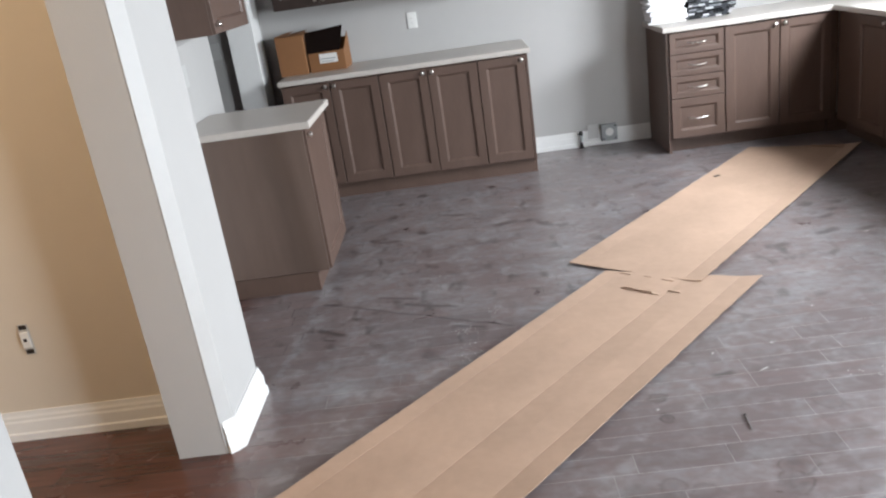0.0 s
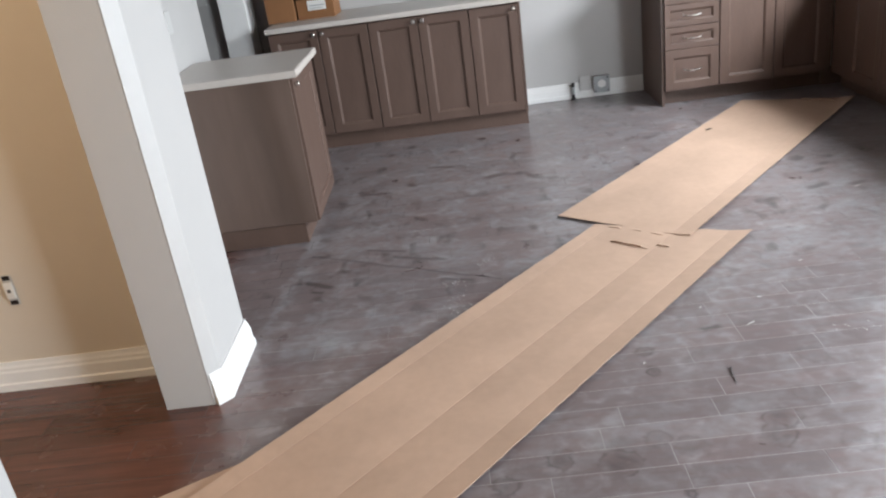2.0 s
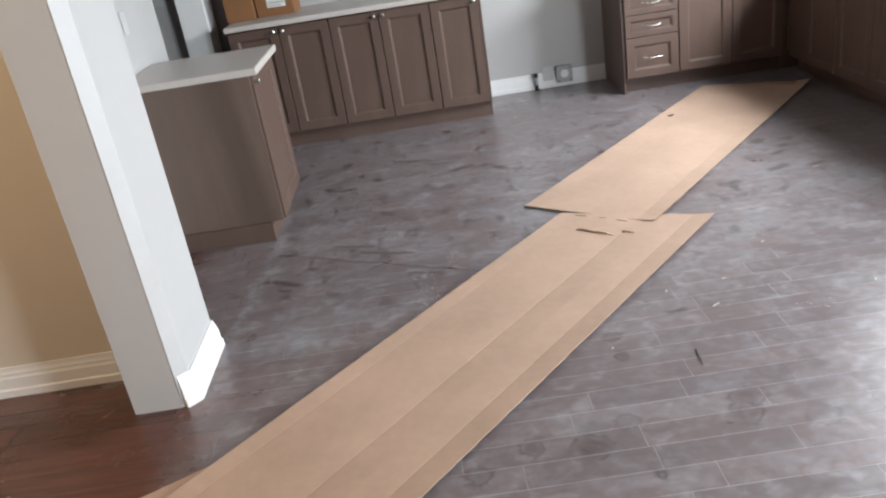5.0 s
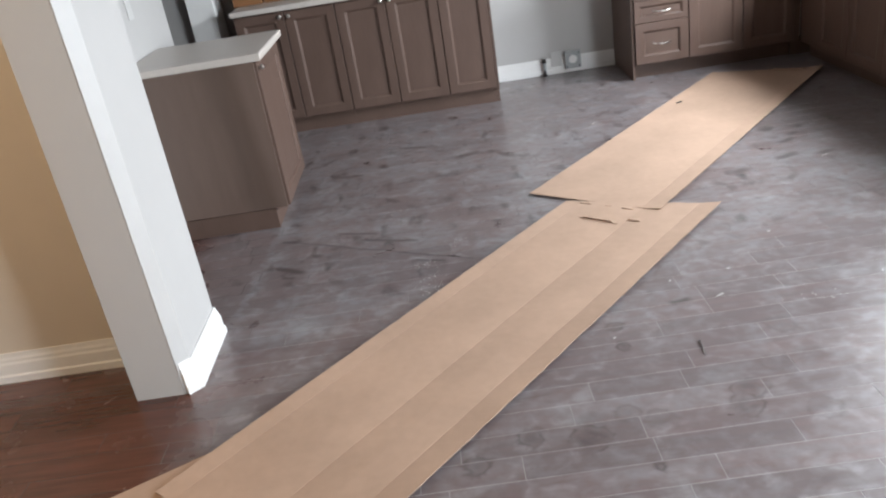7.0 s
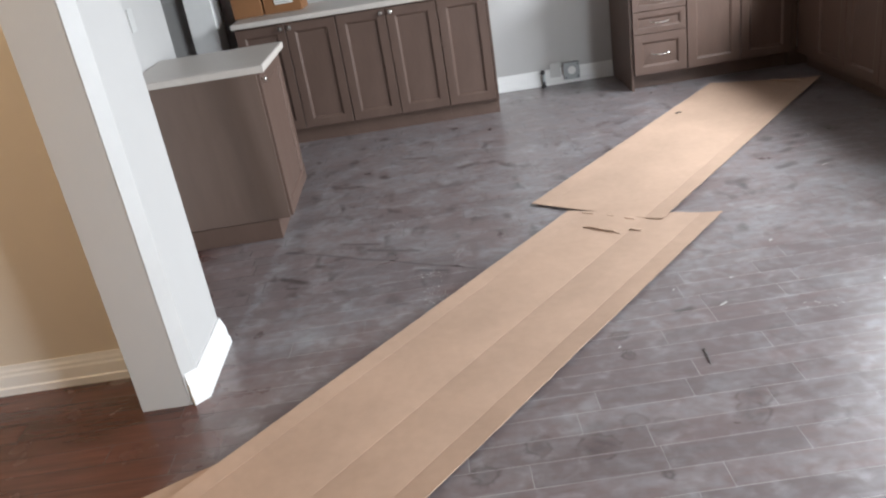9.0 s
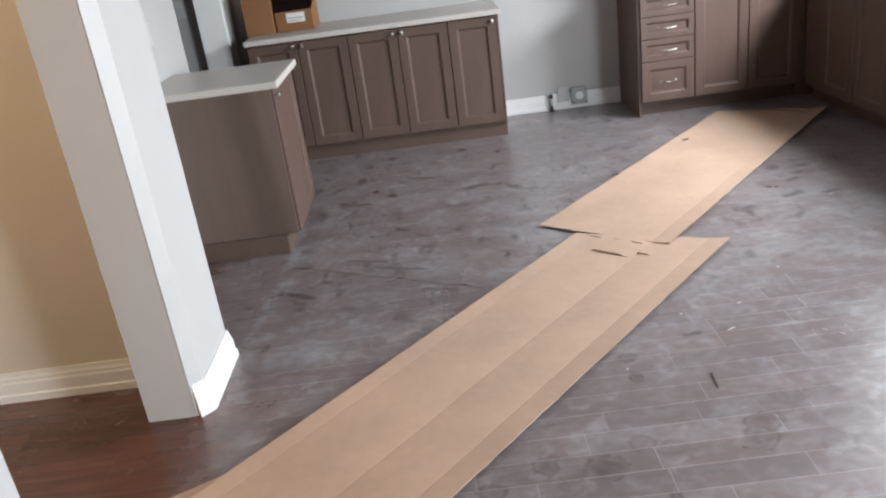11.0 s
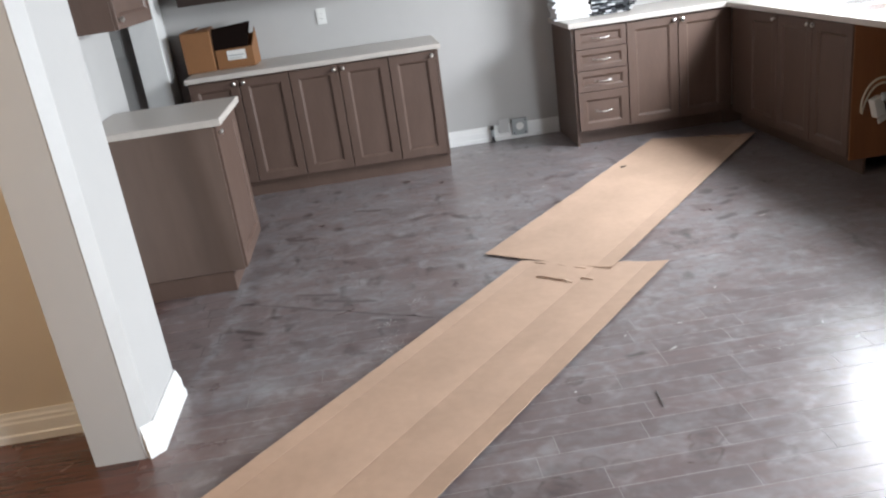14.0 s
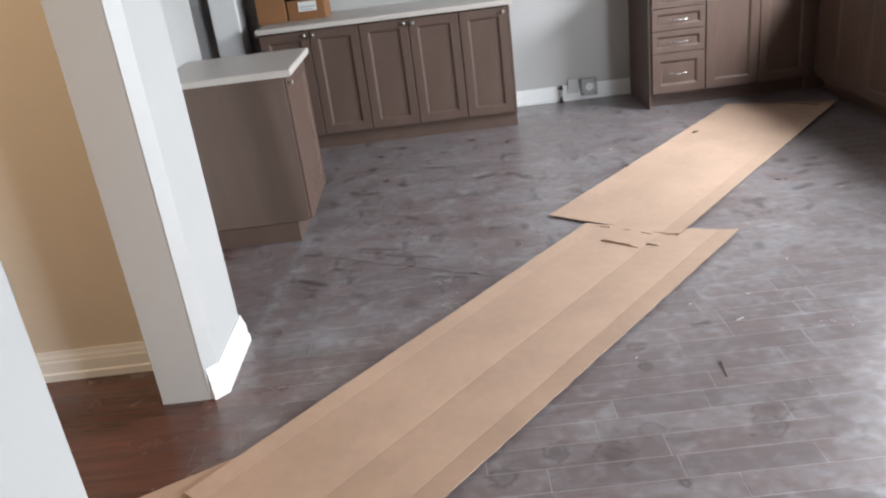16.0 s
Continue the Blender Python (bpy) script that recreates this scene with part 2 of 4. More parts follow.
    for a, b, w, q, *dim in (((-1.74, -2.63), (-1.66, -2.66), 0.010, 0.008), ((-1.66, -2.66), (-0.80, -3.14), 0.002, 0.008), ((-1.72, -2.93), (-1.58, -3.02), 0.012, 0.012),
                       ((-1.68, -3.05), (-1.62, -3.07), 0.008, 0.008), ((-1.32, -2.75), (-1.05, -2.85), 0.006, 0.014), ((-1.45, -2.62), (-1.25, -2.70), 0.004, 0.012),
                       ((-1.06, -3.06), (-0.92, -3.12), 0.006, 0.010), ((-1.28, -1.65), (-1.22, -1.70), 0.012, 0.02), ((-1.15, -1.35), (-0.98, -1.42), 0.010, 0.02),
                       ((0.92, -2.06), (0.99, -2.00), 0.018, 0.02), ((0.93, -2.28), (1.02, -2.24), 0.010, 0.02),
                       ((0.56, -2.61), (0.64, -2.58), 0.014, 0.02), ((0.82, -2.49), (0.94, -2.46), 0.012, 0.02), ((1.02, -2.18), (1.08, -2.16), 0.012, 0.02), ((1.03, -2.52), (1.12, -2.50), 0.008, 0.02),
                       ((0.70, -3.22), (0.78, -3.21), 0.012, 0.015, 0.28), ((0.49, -3.65), (0.60, -3.64), 0.018, 0.02, 0.28), ((0.72, -3.57), (0.90, -3.56), 0.022, 0.03, 0.28), ((0.05, -3.78), (0.16, -3.77), 0.010, 0.02, 0.28),
                       ((0.17, -4.21), (0.29, -4.20), 0.022, 0.03, 0.28), ((-0.10, -3.765), (-0.02, -3.755), 0.012, 0.012), ((-0.62, -4.485), (-0.50, -4.475), 0.018, 0.03, 0.28), ((-0.60, -4.38), (-0.48, -4.37), 0.018, 0.03, 0.28),
                       ((-1.53, -1.75), (-1.37, -1.79), 0.010, 0.02), ((-1.44, -1.0), (-1.40, -0.98), 0.014, 0.02), ((-1.0, -1.08), (-0.95, -1.06), 0.012, 0.02), ((-0.80, -1.72), (-0.66, -1.66), 0.012, 0.03), ((-0.55, -1.75), (-0.45, -1.85), 0.01, 0.02)):
        k = op("MULTIPLY", stroke(a, b, w, q), dim[0] if dim else 0.8)
        scuff = k if scuff is None else op("MAXIMUM", scuff, k)
    # less dust where people walk past the sheets
    dust = op("MULTIPLY", dust, rng(op("ADD", sep.outputs[1], rng(smear, 0, 1, -0.5, 0.5)), -4.6, -3.0, 0.85, 1.0))
    scuff = op("MAXIMUM", scuff, op("MULTIPLY", rub, rng(sep.outputs[1], -3.9, -3.0, 0.14, 1.0)))
    # knots in the boards and round prints trodden into the dust
    for x, y, r, k in ((-0.538, -4.468, 0.055, 0.8), (-0.716, -4.423, 0.04, 0.6), (-0.056, -4.414, 0.045, 0.75), (-0.018, -4.335, 0.05, 0.7), (-0.406, -4.364, 0.04, 0.35),
                       (-0.318, -4.416, 0.045, 0.35), (-0.328, -3.872, 0.028, 0.7), (-0.332, -4.004, 0.022, 0.8), (-0.883, -4.518, 0.04, 0.6), (0.154, -4.477, 0.05, 0.3),
                       (0.214, -4.013, 0.05, 0.3), (0.11, -4.22, 0.04, 0.3), (0.30, -3.20, 0.04, 0.3), (-0.377, -4.625, 0.014, 0.8)):
        d = n.new("ShaderNodeVectorMath")
        d.operation = "DISTANCE"
        l.new(pos, d.inputs[0])
        d.inputs[1].default_value = (x, y, 0)
        away = op("ADD", d.outputs["Value"], op("ADD", about(fine, 0.10 * r / 0.045), about(grit, 0.05)))
        rim = rng(op("ABSOLUTE", op("SUBTRACT", away, r), 0), 0.0, 0.013, 1, 0)
        core = op("MULTIPLY", rng(away, 0.3 * r, r + 0.01, 1, 0), rng(grit, 0.3, 0.65, 0.1, 1.0))
        scuff = op("MAXIMUM", scuff, op("MULTIPLY", op("MAXIMUM", op("MULTIPLY", rim, rng(fine, 0.35, 0.55, 0.1, 1.0)), core), k))
    # a film of dust stays everywhere in the kitchen
    dust = op("MAXIMUM", dust, 0.47)
    # the hall is swept: dust thins out west of the pilaster
    edge = op("ADD", sep.outputs[0], rng(smear, 0, 1, -0.18, 0.18))
    south = op("MULTIPLY", rng(sep.outputs[1], -3.72, -3.45, 1, 0), rng(edge, -1.98, -1.62, 1, 0))
    west = rng(edge, -2.3, -2.0, 1, 0)
    swept = rng(op("MAXIMUM", south, west), 0, 1, 1.0, 0.02)
    dust = op("MULTIPLY", dust, swept)
    # pale plaster smudges wiped over the boards, and streaky grain showing through
    pale = rng(nz(pos, 7.5, 7, (1.0, 1.2, 1), 0.6), 0.53, 0.80, 0.0, 0.70)
    pale = op("MULTIPLY", op("MULTIPLY", pale, swept), rng(grit, 0.35, 0.6, 0.45, 1.0))
    streak = op("MULTIPLY", rng(grain, 0.50, 0.75, 0.0, 0.42), rng(nz(pos, 3.4, 3, (0.8, 1.3, 1), 0.6), 0.46, 0.62, 0.0, 1.0))
    scuff = op("MAXIMUM", scuff, op("MULTIPLY", streak, swept))
    dust = op("MULTIPLY", dust, rng(scuff, 0, 1, 1, 0.8))
    dust = op("MAXIMUM", op("MINIMUM", dust, 1.0), 0.0)
    mix = n.new("ShaderNodeMix")
    mix.data_type = "RGBA"
    l.new(dust, mix.inputs[0])
    l.new(wood.outputs[0], mix.inputs[6])
    mix.inputs[7].default_value = (0.236, 0.227, 0.236, 1)
    black = n.new("ShaderNodeMix")
    black.data_type = "RGBA"
    l.new(op("MULTIPLY", scuff, 0.66), black.inputs[0])
    chalk = n.new("ShaderNodeMix")
    chalk.data_type = "RGBA"
    l.new(pale, chalk.inputs[0])
    l.new(mix.outputs[2], chalk.inputs[6])
    chalk.inputs[7].default_value = (0.36, 0.35, 0.355, 1)
    l.new(chalk.outputs[2], black.inputs[6])
    black.inputs[7].default_value = (0.012, 0.010, 0.010, 1)
    l.new(black.outputs[2], p.inputs["Base Color"])
    l.new(op("ADD", rng(dust, 0, 1, 0.24, 0.42), rng(fine, 0.3, 0.7, -0.05, 0.05)), p.inputs["Roughness"])
    # varnish shows through where the dust is thin
    l.new(rng(dust, 0, 0.9, 0.22, 0.36), p.inputs["Coat Weight"])
    p.inputs["Coat Roughness"].default_value = 0.13
    b = n.new("ShaderNodeBump")
    b.inputs["Strength"].default_value, b.inputs["Distance"].default_value = 0.06, 0.004
    l.new(grain, b.inputs["Height"])
    l.new(b.outputs[0], p.inputs["Normal"])
    return m


PLANK = floor_material()


# ---------- mesh helpers ----------
def box(bm, lo, hi, bev=0.0, seg=2):
    r = bmesh.ops.create_cube(bm, size=1.0)
    vs = r["verts"]
    c = [(a + b) / 2 for a, b in zip(lo, hi)]
    d = [b - a for a, b in zip(lo, hi)]
    bmesh.ops.transform(bm, matrix=Matrix.Translation(c) @ Matrix.Diagonal((*d, 1)), verts=vs)
    if bev:
        es = list({e for v in vs for e in v.link_edges})
        bmesh.ops.bevel(bm, geom=es, offset=bev, segments=seg, profile=0.5, affect="EDGES", clamp_overlap=True)
    return bm


def boxes(*specs, bev=0.0, seg=2):
    bm = bmesh.new()
    for lo, hi in specs:
        box(bm, lo, hi, bev, seg)
    return bm


def cyl(bm, a, b, r1, r2=None, seg=16):
    a, b = Vector(a), Vector(b)
    m = Matrix.Translation((a + b) / 2) @ (b - a).to_track_quat("Z", "Y").to_matrix().to_4x4()
    bmesh.ops.create_cone(bm, cap_ends=True, segments=seg, radius1=r1, radius2=r1 if r2 is None else r2, depth=(b - a).length, matrix=m)
    return bm


def tube(path, r, seg=8):
    bm = bmesh.new()
    pts = [Vector(p) for p in path]
    rings = []
    side = Vector((0.31, 0.2, 0.93))
    for k, p in enumerate(pts):
        d = (pts[min(k + 1, len(pts) - 1)] - pts[max(k - 1, 0)]).normalized()
        u = d.cross(side).normalized()
        v = d.cross(u)
        rings.append([bm.verts.new(p + r * (math.cos(a) * u + math.sin(a) * v)) for a in (2 * math.pi * q / seg for q in range(seg))])
    for a, b in zip(rings, rings[1:]):
        for q in range(seg):
            bm.faces.new((a[q], a[(q + 1) % seg], b[(q + 1) % seg], b[q]))
    bm.faces.new(rings[0])
    bm.faces.new(list(reversed(rings[-1])))
    return bm


def smooth_path(pts, n=8):
    pts = [Vector(p) for p in pts]
    out = []
    for k in range(len(pts) - 1):
        p0, p1, p2, p3 = pts[max(k - 1, 0)], pts[k], pts[k + 1], pts[min(k + 2, len(pts) - 1)]
        for q in range(n):
            t = q / n
            out.append(0.5 * (2 * p1 + (p2 - p0) * t + (2 * p0 - 5 * p1 + 4 * p2 - p3) * t * t + (3 * p1 - p0 - 3 * p2 + p3) * t ** 3))
    return out + [pts[-1]]


def mesh(name, bm, material, smooth=False):
    bmesh.ops.recalc_face_normals(bm, faces=bm.faces)
    me = bpy.data.meshes.new(name)
    bm.to_mesh(me)
    bm.free()
    me.materials.append(material)
    if smooth:
        for f in me.polygons:
            f.use_smooth = True
    return me


def part(name, bm, material, parent, label="", m=None, smooth=False):
    ob = new(name, mesh(name, bm, material, smooth))
    ob.parent = parent
    if m is not None:
        ob.matrix_basis = m
    if label:
        ob["label"] = label
    return ob


def thing(name, bm, material, label, category, group="", kind="", m=None, smooth=False):
    ob = new(name, mesh(name, bm, material, smooth))
    if m is not None:
        ob.matrix_basis = m
    return tagged(ob, label, category, group, kind)


def empty(name, m, label, category, group=""):
    ob = new(name)
    ob.empty_display_size = 0.05
    ob.matrix_basis = m
    return tagged(ob, label, category, group)


def structure(name, bm, material, label="", category=""):
    return thing(name, bm, material, label, category, kind="structure")


# ---------- setting ----------
H = 2.75
EAST, WEST = 2.38, -2.38
structure("wall_north", boxes(((-2.55, 0, 0), (EAST, 0.15, H))), PAINT, "light greige painted kitchen wall", "wall")
# east wall with the sink window and the garden door
structure("wall_east", boxes(
    ((EAST, -1.30, 0), (2.53, 0.15, H)), ((EAST, -2.92, 0), (2.53, -1.30, 1.10)), ((EAST, -2.92, 2.18), (2.53, -1.30, H)),
    ((EAST, -5.3, 0), (2.53, -2.92, H)), ((EAST, -7.10, 2.12), (2.53, -5.3, H)), ((EAST, -8.6, 0), (2.53, -7.10, H))),
    PAINT, "light greige painted wall with window openings", "wall")
# west wall of the kitchen, with the passage opening
structure("wall_west", boxes(((-2.55, -3.50, 0), (WEST, -1.42, H)), ((-2.55, -0.37, 0), (WEST, 0, H)), ((-2.55, -1.42, 2.12), (WEST, -0.37, H))), PAINT,
          "light greige painted wall with a passage opening", "wall")
structure("passage_wall", boxes(((-4.2, -0.25, 0), (-2.55, -0.10, H)), ((-4.35, -3.5, 0), (-4.2, -0.10, H))), PAINT, "dim greige passage wall", "wall")
structure("hall_wall", boxes(((-5.4, -3.62, 0), (-2.09, -3.50, H))), HALLPAINT, "warm beige painted hall wall", "wall")
structure("wall_south", boxes(((-1.43, -8.75, 0), (2.53, -8.6, H))), PAINT, "light greige painted wall", "wall")
structure("hall_end_wall", boxes(((-5.55, -5.98, 0), (-5.4, -3.5, H))), HALLPAINT, "warm beige painted hall wall", "wall")
structure("hall_south_wall", boxes(((-5.4, -5.98, 0), (-1.43, -5.86, H))), HALLPAINT, "warm beige painted hall wall", "wall")
structure("near_wall", boxes(((-1.43, -8.6, 0), (-1.266, -5.86, H)), bev=0.004), PAINT, "white painted wall corner beside the hall", "wall")
structure("ceiling", boxes(((-5.55, -8.75, H), (2.53, 0.15, H + 0.1))), CEIL, "unseen ceiling, kept dark grey to cut bounced light", "ceiling")


def pilaster():
    bm = bmesh.new()
    outline = [(-2.09, -3.50), (-2.09, -3.906), (-1.916, -3.906), (-1.909, -3.903), (-1.874, -3.868), (-1.870, -3.861)]
    outline += [(-1.870, -3.50)]
    lo = [bm.verts.new((x, y, 0)) for x, y in outline]
    hi = [bm.verts.new((x, y, H)) for x, y in outline]
    for k in range(len(lo)):
        q = (k + 1) % len(lo)
        bm.faces.new((lo[k], lo[q], hi[q], hi[k]))
    bm.faces.new(lo)
    bm.faces.new(hi)
    return bm


structure("corner_trim", boxes(((-0.029, -0.0035, 0), (0.029, 0.0, H - 0.002)), bev=0.001), STRIP, "pale trim strip that brightens the pilaster's chamfered corner", "trim").matrix_basis = pose(-1.8925, -3.8855, 0.001, 0, 0, 45)
pil = structure("wall_pilaster", pilaster(), PAINT, "white painted pilaster with a rounded corner at the hall wall's end", "pilaster")


def baseboard(name, path, parent=None, h=0.125):
    """A moulded skirting along a polyline; the room lies on the left of the way."""
    prof = [(0, 0), (0.022, 0), (0.022, 0.03), (0.017, 0.036), (0.016, h - 0.045), (0.012, h - 0.036), (0.012, h - 0.026), (0.008, h - 0.016), (0.006, h), (0, h)]
    bm = bmesh.new()
    pts = [Vector((*p, 0)) for p in path]
    rows = []
    for k, p in enumerate(pts):
        ns = []
        for a, b in ((k - 1, k), (k, k + 1)):
            if a >= 0 and b < len(pts):
                d = (pts[b] - pts[a]).normalized()
                ns.append(Vector((-d.y, d.x, 0)))
        nrm = ns[0] if len(ns) == 1 else (ns[0] + ns[1]) / (1 + ns[0].dot(ns[1]))
        rows.append([bm.verts.new(p + nrm * a + Vector((0, 0, z))) for a, z in prof])
    for a, b in zip(rows, rows[1:]):
        for q in range(len(prof)):
            w = (q + 1) % len(prof)
            bm.faces.new((a[q], a[w], b[w], b[q]))
    bm.faces.new(rows[0])
    bm.faces.new(rows[-1])
    return structure(name, bm, TRIM, "white moulded wooden baseboard", "baseboard")


baseboard("baseboard_north", [(0.568, -0.001), (-0.41, -0.001)])
baseboard("baseboard_hall", [(-2.091, -3.621), (-5.39, -3.621)])
baseboard("baseboard_pilaster", [(-2.37, -3.499), (-1.869, -3.499), (-1.869, -3.862), (-1.907, -3.900)], h=0.128)
structure("passage_trim", boxes(((WEST, -0.37, 0), (WEST + 0.02, -0.13, 2.2)), ((-2.55, -0.373, 0), (WEST + 0.02, -0.3705, 2.12)), bev=0.002), TRIM,
          "white door casing at the passage opening", "casing")


def window(name, y0, y1, z0, z1, mullions):
    root = structure(name, boxes(((2.40, y0, z0), (2.47, y0 + 0.05, z1)), ((2.40, y1 - 0.05, z0), (2.47, y1, z1)),
                                 ((2.40, y0 + 0.05, z0), (2.47, y1 - 0.05, z0 + 0.05)), ((2.40, y0 + 0.05, z1 - 0.05), (2.47, y1 - 0.05, z1)),
                                 *[((2.405, y - 0.03, z0 + 0.05), (2.465, y + 0.03, z1 - 0.05)) for y in mullions], bev=0.003), TRIM,
                     "white vinyl framed window", "window")
    return root


window("window_1", -2.92, -1.30, 1.10, 2.18, [-2.11])
window("door_1", -7.10, -5.3, 0.0, 2.12, [-6.2])

# subfloor with dust in the joints; the planks lie on it
structure("floor", boxes(((-5.55, -8.75, -0.1), (2.53, 0.15, -0.0006))), DUST, "dark brown dusty hardwood plank floor", "floor")


# ---------- cabinets ----------
def shaker(parent, name, w, h, m, knob=None, pull=False, rail=0.058, wood=None):
    """A framed front, 19 mm thick. Local x across, z up, faces -y."""
    t = 0.019
    bm = bmesh.new()
    o = [(0, 0), (w, 0), (w, h), (0, h)]
    i = [(rail, rail), (w - rail, rail), (w - rail, h - rail), (rail, h - rail)]
    j = [(rail + 0.016, rail + 0.016), (w - rail - 0.016, rail + 0.016), (w - rail - 0.016, h - rail - 0.016), (rail + 0.016, h - rail - 0.016)]
    e = 0.0025
    loops = [
        [(x, 0, z) for x, z in o],
        [(x, -t + e, z) for x, z in o],
        [(min(max(x, e), w - e), -t, min(max(z, e), h - e)) for x, z in o],
        [(x, -t, z) for x, z in i],
        [(x, -t + 0.003, z) for x, z in [((a + c) / 2, (b + d) / 2) for (a, b), (c, d) in zip(i, j)]],
        [(x, -t + 0.011, z) for x, z in j],
        [(x, -0.004, z) for x, z in j],
    ]
    vs = [[bm.verts.new(p) for p in lp] for lp in loops]
    for a, b in zip(vs, vs[1:]):
        for q in range(4):
            bm.faces.new((a[q], a[(q + 1) % 4], b[(q + 1) % 4], b[q]))
    wood = wood or WOOD
    door = part(name, bm, wood, parent, m=m)
    r = rail + 0.0155
    part("panel", boxes(((r, -t + 0.012, r), (w - r, -0.003, h - r))), wood, door)
    if knob:
        kb = bmesh.new()
        x, z = knob
        cyl(kb, (x, -t, z), (x, -t - 0.014, z), 0.006, 0.005)
        cyl(kb, (x, -t - 0.012, z), (x, -t - 0.020, z), 0.011, 0.0155)
        cyl(kb, (x, -t - 0.020, z), (x, -t - 0.026, z), 0.0155, 0.010)
        part("knob", kb, METAL, door, "small round brushed nickel knob", smooth=True)
    if pull:
        x, z = w / 2, h / 2
        pts = smooth_path([(x - 0.064, -t, z + 0.002), (x - 0.060, -t - 0.018, z), (x - 0.03, -t - 0.028, z - 0.004), (x, -t - 0.030, z - 0.005),
                           (x + 0.03, -t - 0.028, z - 0.004), (x + 0.060, -t - 0.018, z), (x + 0.064, -t, z + 0.002)], 5)
        part("handle", tube(pts, 0.0042, 8), METAL, door, "arched brushed nickel pull", smooth=True)
    return door


def base_cabinet(m, w, doors, label, group, depth=0.59, drawers=(), toe=0.075, plinth=WOOD, left_panel=False, name="base_cabinet"):
    """Local origin at the back left on the floor; front faces -y. doors: (x0, x1, knob side)."""
    root = empty(name, m, label, "cabinet", group)
    body = [((0, -depth, 0.11), (w, 0, 0.878))]
    part("body", boxes(*body, bev=0.0015, seg=1), WOOD, root)
    part("toe_kick", boxes(((-0.0004, -depth + toe, 0), (w + 0.0004, -depth + toe + 0.016, 0.109))), plinth, root)
    part("back_support", boxes(((0.002, -0.05, 0), (w - 0.002, -0.02, 0.109))), plinth, root)
    if left_panel:
        part("end_panel", boxes(((-0.018, -depth - 0.002, 0), (-0.001, 0, 0.878)), bev=0.001, seg=1), WOOD, root)
    for x0, x1, side in doors:
        wd = x1 - x0 - 0.006
        kx = 0.03 if side == "l" else wd - 0.03
        shaker(root, "door", wd, 0.755, pose(x0 + 0.003, -depth - 0.001, 0.114), knob=(kx, 0.725))
    for z0, z1 in drawers:
        shaker(root, "drawer_front", w - 0.006, z1 - z0 - 0.004, pose(0.003, -depth - 0.001, z0 + 0.002), pull=True, rail=0.036 if z1 - z0 < 0.2 else 0.055)
    return root


G1 = "grey-brown base cabinets along the back wall"
base_cabinet(pose(-2.19, -0.003, 0), 0.71, [(0, 0.355, "r"), (0.355, 0.71, "l")], "grey-brown stained two-door base cabinet below a cream worktop", G1, toe=0.022)
base_cabinet(pose(-1.479, -0.003, 0), 0.71, [(0, 0.352, "r"), (0.352, 0.71, "l")], "grey-brown stained two-door base cabinet below a cream worktop", G1, toe=0.022)
cab = base_cabinet(pose(-0.768, -0.003, 0), 0.345, [(0, 0.345, "r")], "grey-brown stained single-door base cabinet at the range gap", G1, toe=0.022)
part("end_panel", boxes(((0.346, -0.60, 0.1), (0.362, 0, 0.878)), ((0.346, -0.568, 0), (0.360, 0, 0.1)), bev=0.001, seg=1), WOOD, cab)
base_cabinet(pose(0.588, -0.003, 0), 0.388, [], "grey-brown stained base cabinet with four drawers", G1, drawers=[(0.112, 0.405), (0.405, 0.562), (0.562, 0.718), (0.718, 0.872)],
             left_panel=True, name="drawer_cabinet")
base_cabinet(pose(0.977, -0.003, 0), 0.755, [(0, 0.385, "r"), (0.385, 0.755, "l")], "grey-brown stained two-door corner base cabinet", G1)

cab = bpy.context.scene.objects["base_cabinet.003"]
part("corner_filler", boxes(((0.757, -0.596, 0.112), (0.795, -0.56, 0.878)), ((0.757, -0.54, 0.0), (0.91, -0.51, 0.111))), WOOD, cab)

# the run along the east wall, fronts facing west
G2 = "grey-brown base cabinets along the window wall"


def east(y):
    return pose(EAST - 0.003, y, 0, 0, 0, -90)


base_cabinet(east(-0.62), 0.70, [(0.29, 0.70, "r")], "grey-brown stained single-door corner base cabinet", G2, depth=0.608)
cab = base_cabinet(east(-1.321), 0.85, [(0, 0.42, "r"), (0.42, 0.84, "l")], "grey-brown stained two-door sink base cabinet with a raw orange side", G2, depth=0.608)
part("side_panel", boxes(((0.851, -0.625, 0.10), (0.857, 0, 0.878))), WOODIN, cab, "raw orange-brown unfinished cabinet side")
# both cabinets past the gap are unseen, added to block the garden door's light
base_cabinet(east(-2.79), 0.60, [(0, 0.30, "r"), (0.30, 0.60, "l")], "unseen grey-brown base cabinet added past the appliance gap to block light", G2, depth=0.608)
base_cabinet(east(-3.391), 0.60, [(0, 0.30, "r"), (0.30, 0.60, "l")], "unseen grey-brown base cabinet added past the appliance gap to block light", G2, depth=0.608)

# square cabinet before the west wall, front facing east
cab = base_cabinet(pose(WEST + 0.003, -2.405, 0, 0, 0, 90), 0.635, [(0.004, 0.632, "l")], "grey-brown stained base cabinet end with a flat side panel", "grey-brown base cabinets along the passage wall",
                   depth=0.653, toe=0.06)
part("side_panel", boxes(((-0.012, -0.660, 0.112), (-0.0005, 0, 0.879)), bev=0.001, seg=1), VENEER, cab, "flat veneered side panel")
part("side_plinth", boxes(((-0.008, -0.594, 0), (0.0, 0, 0.108)), bev=0.001, seg=1), WOOD, cab)


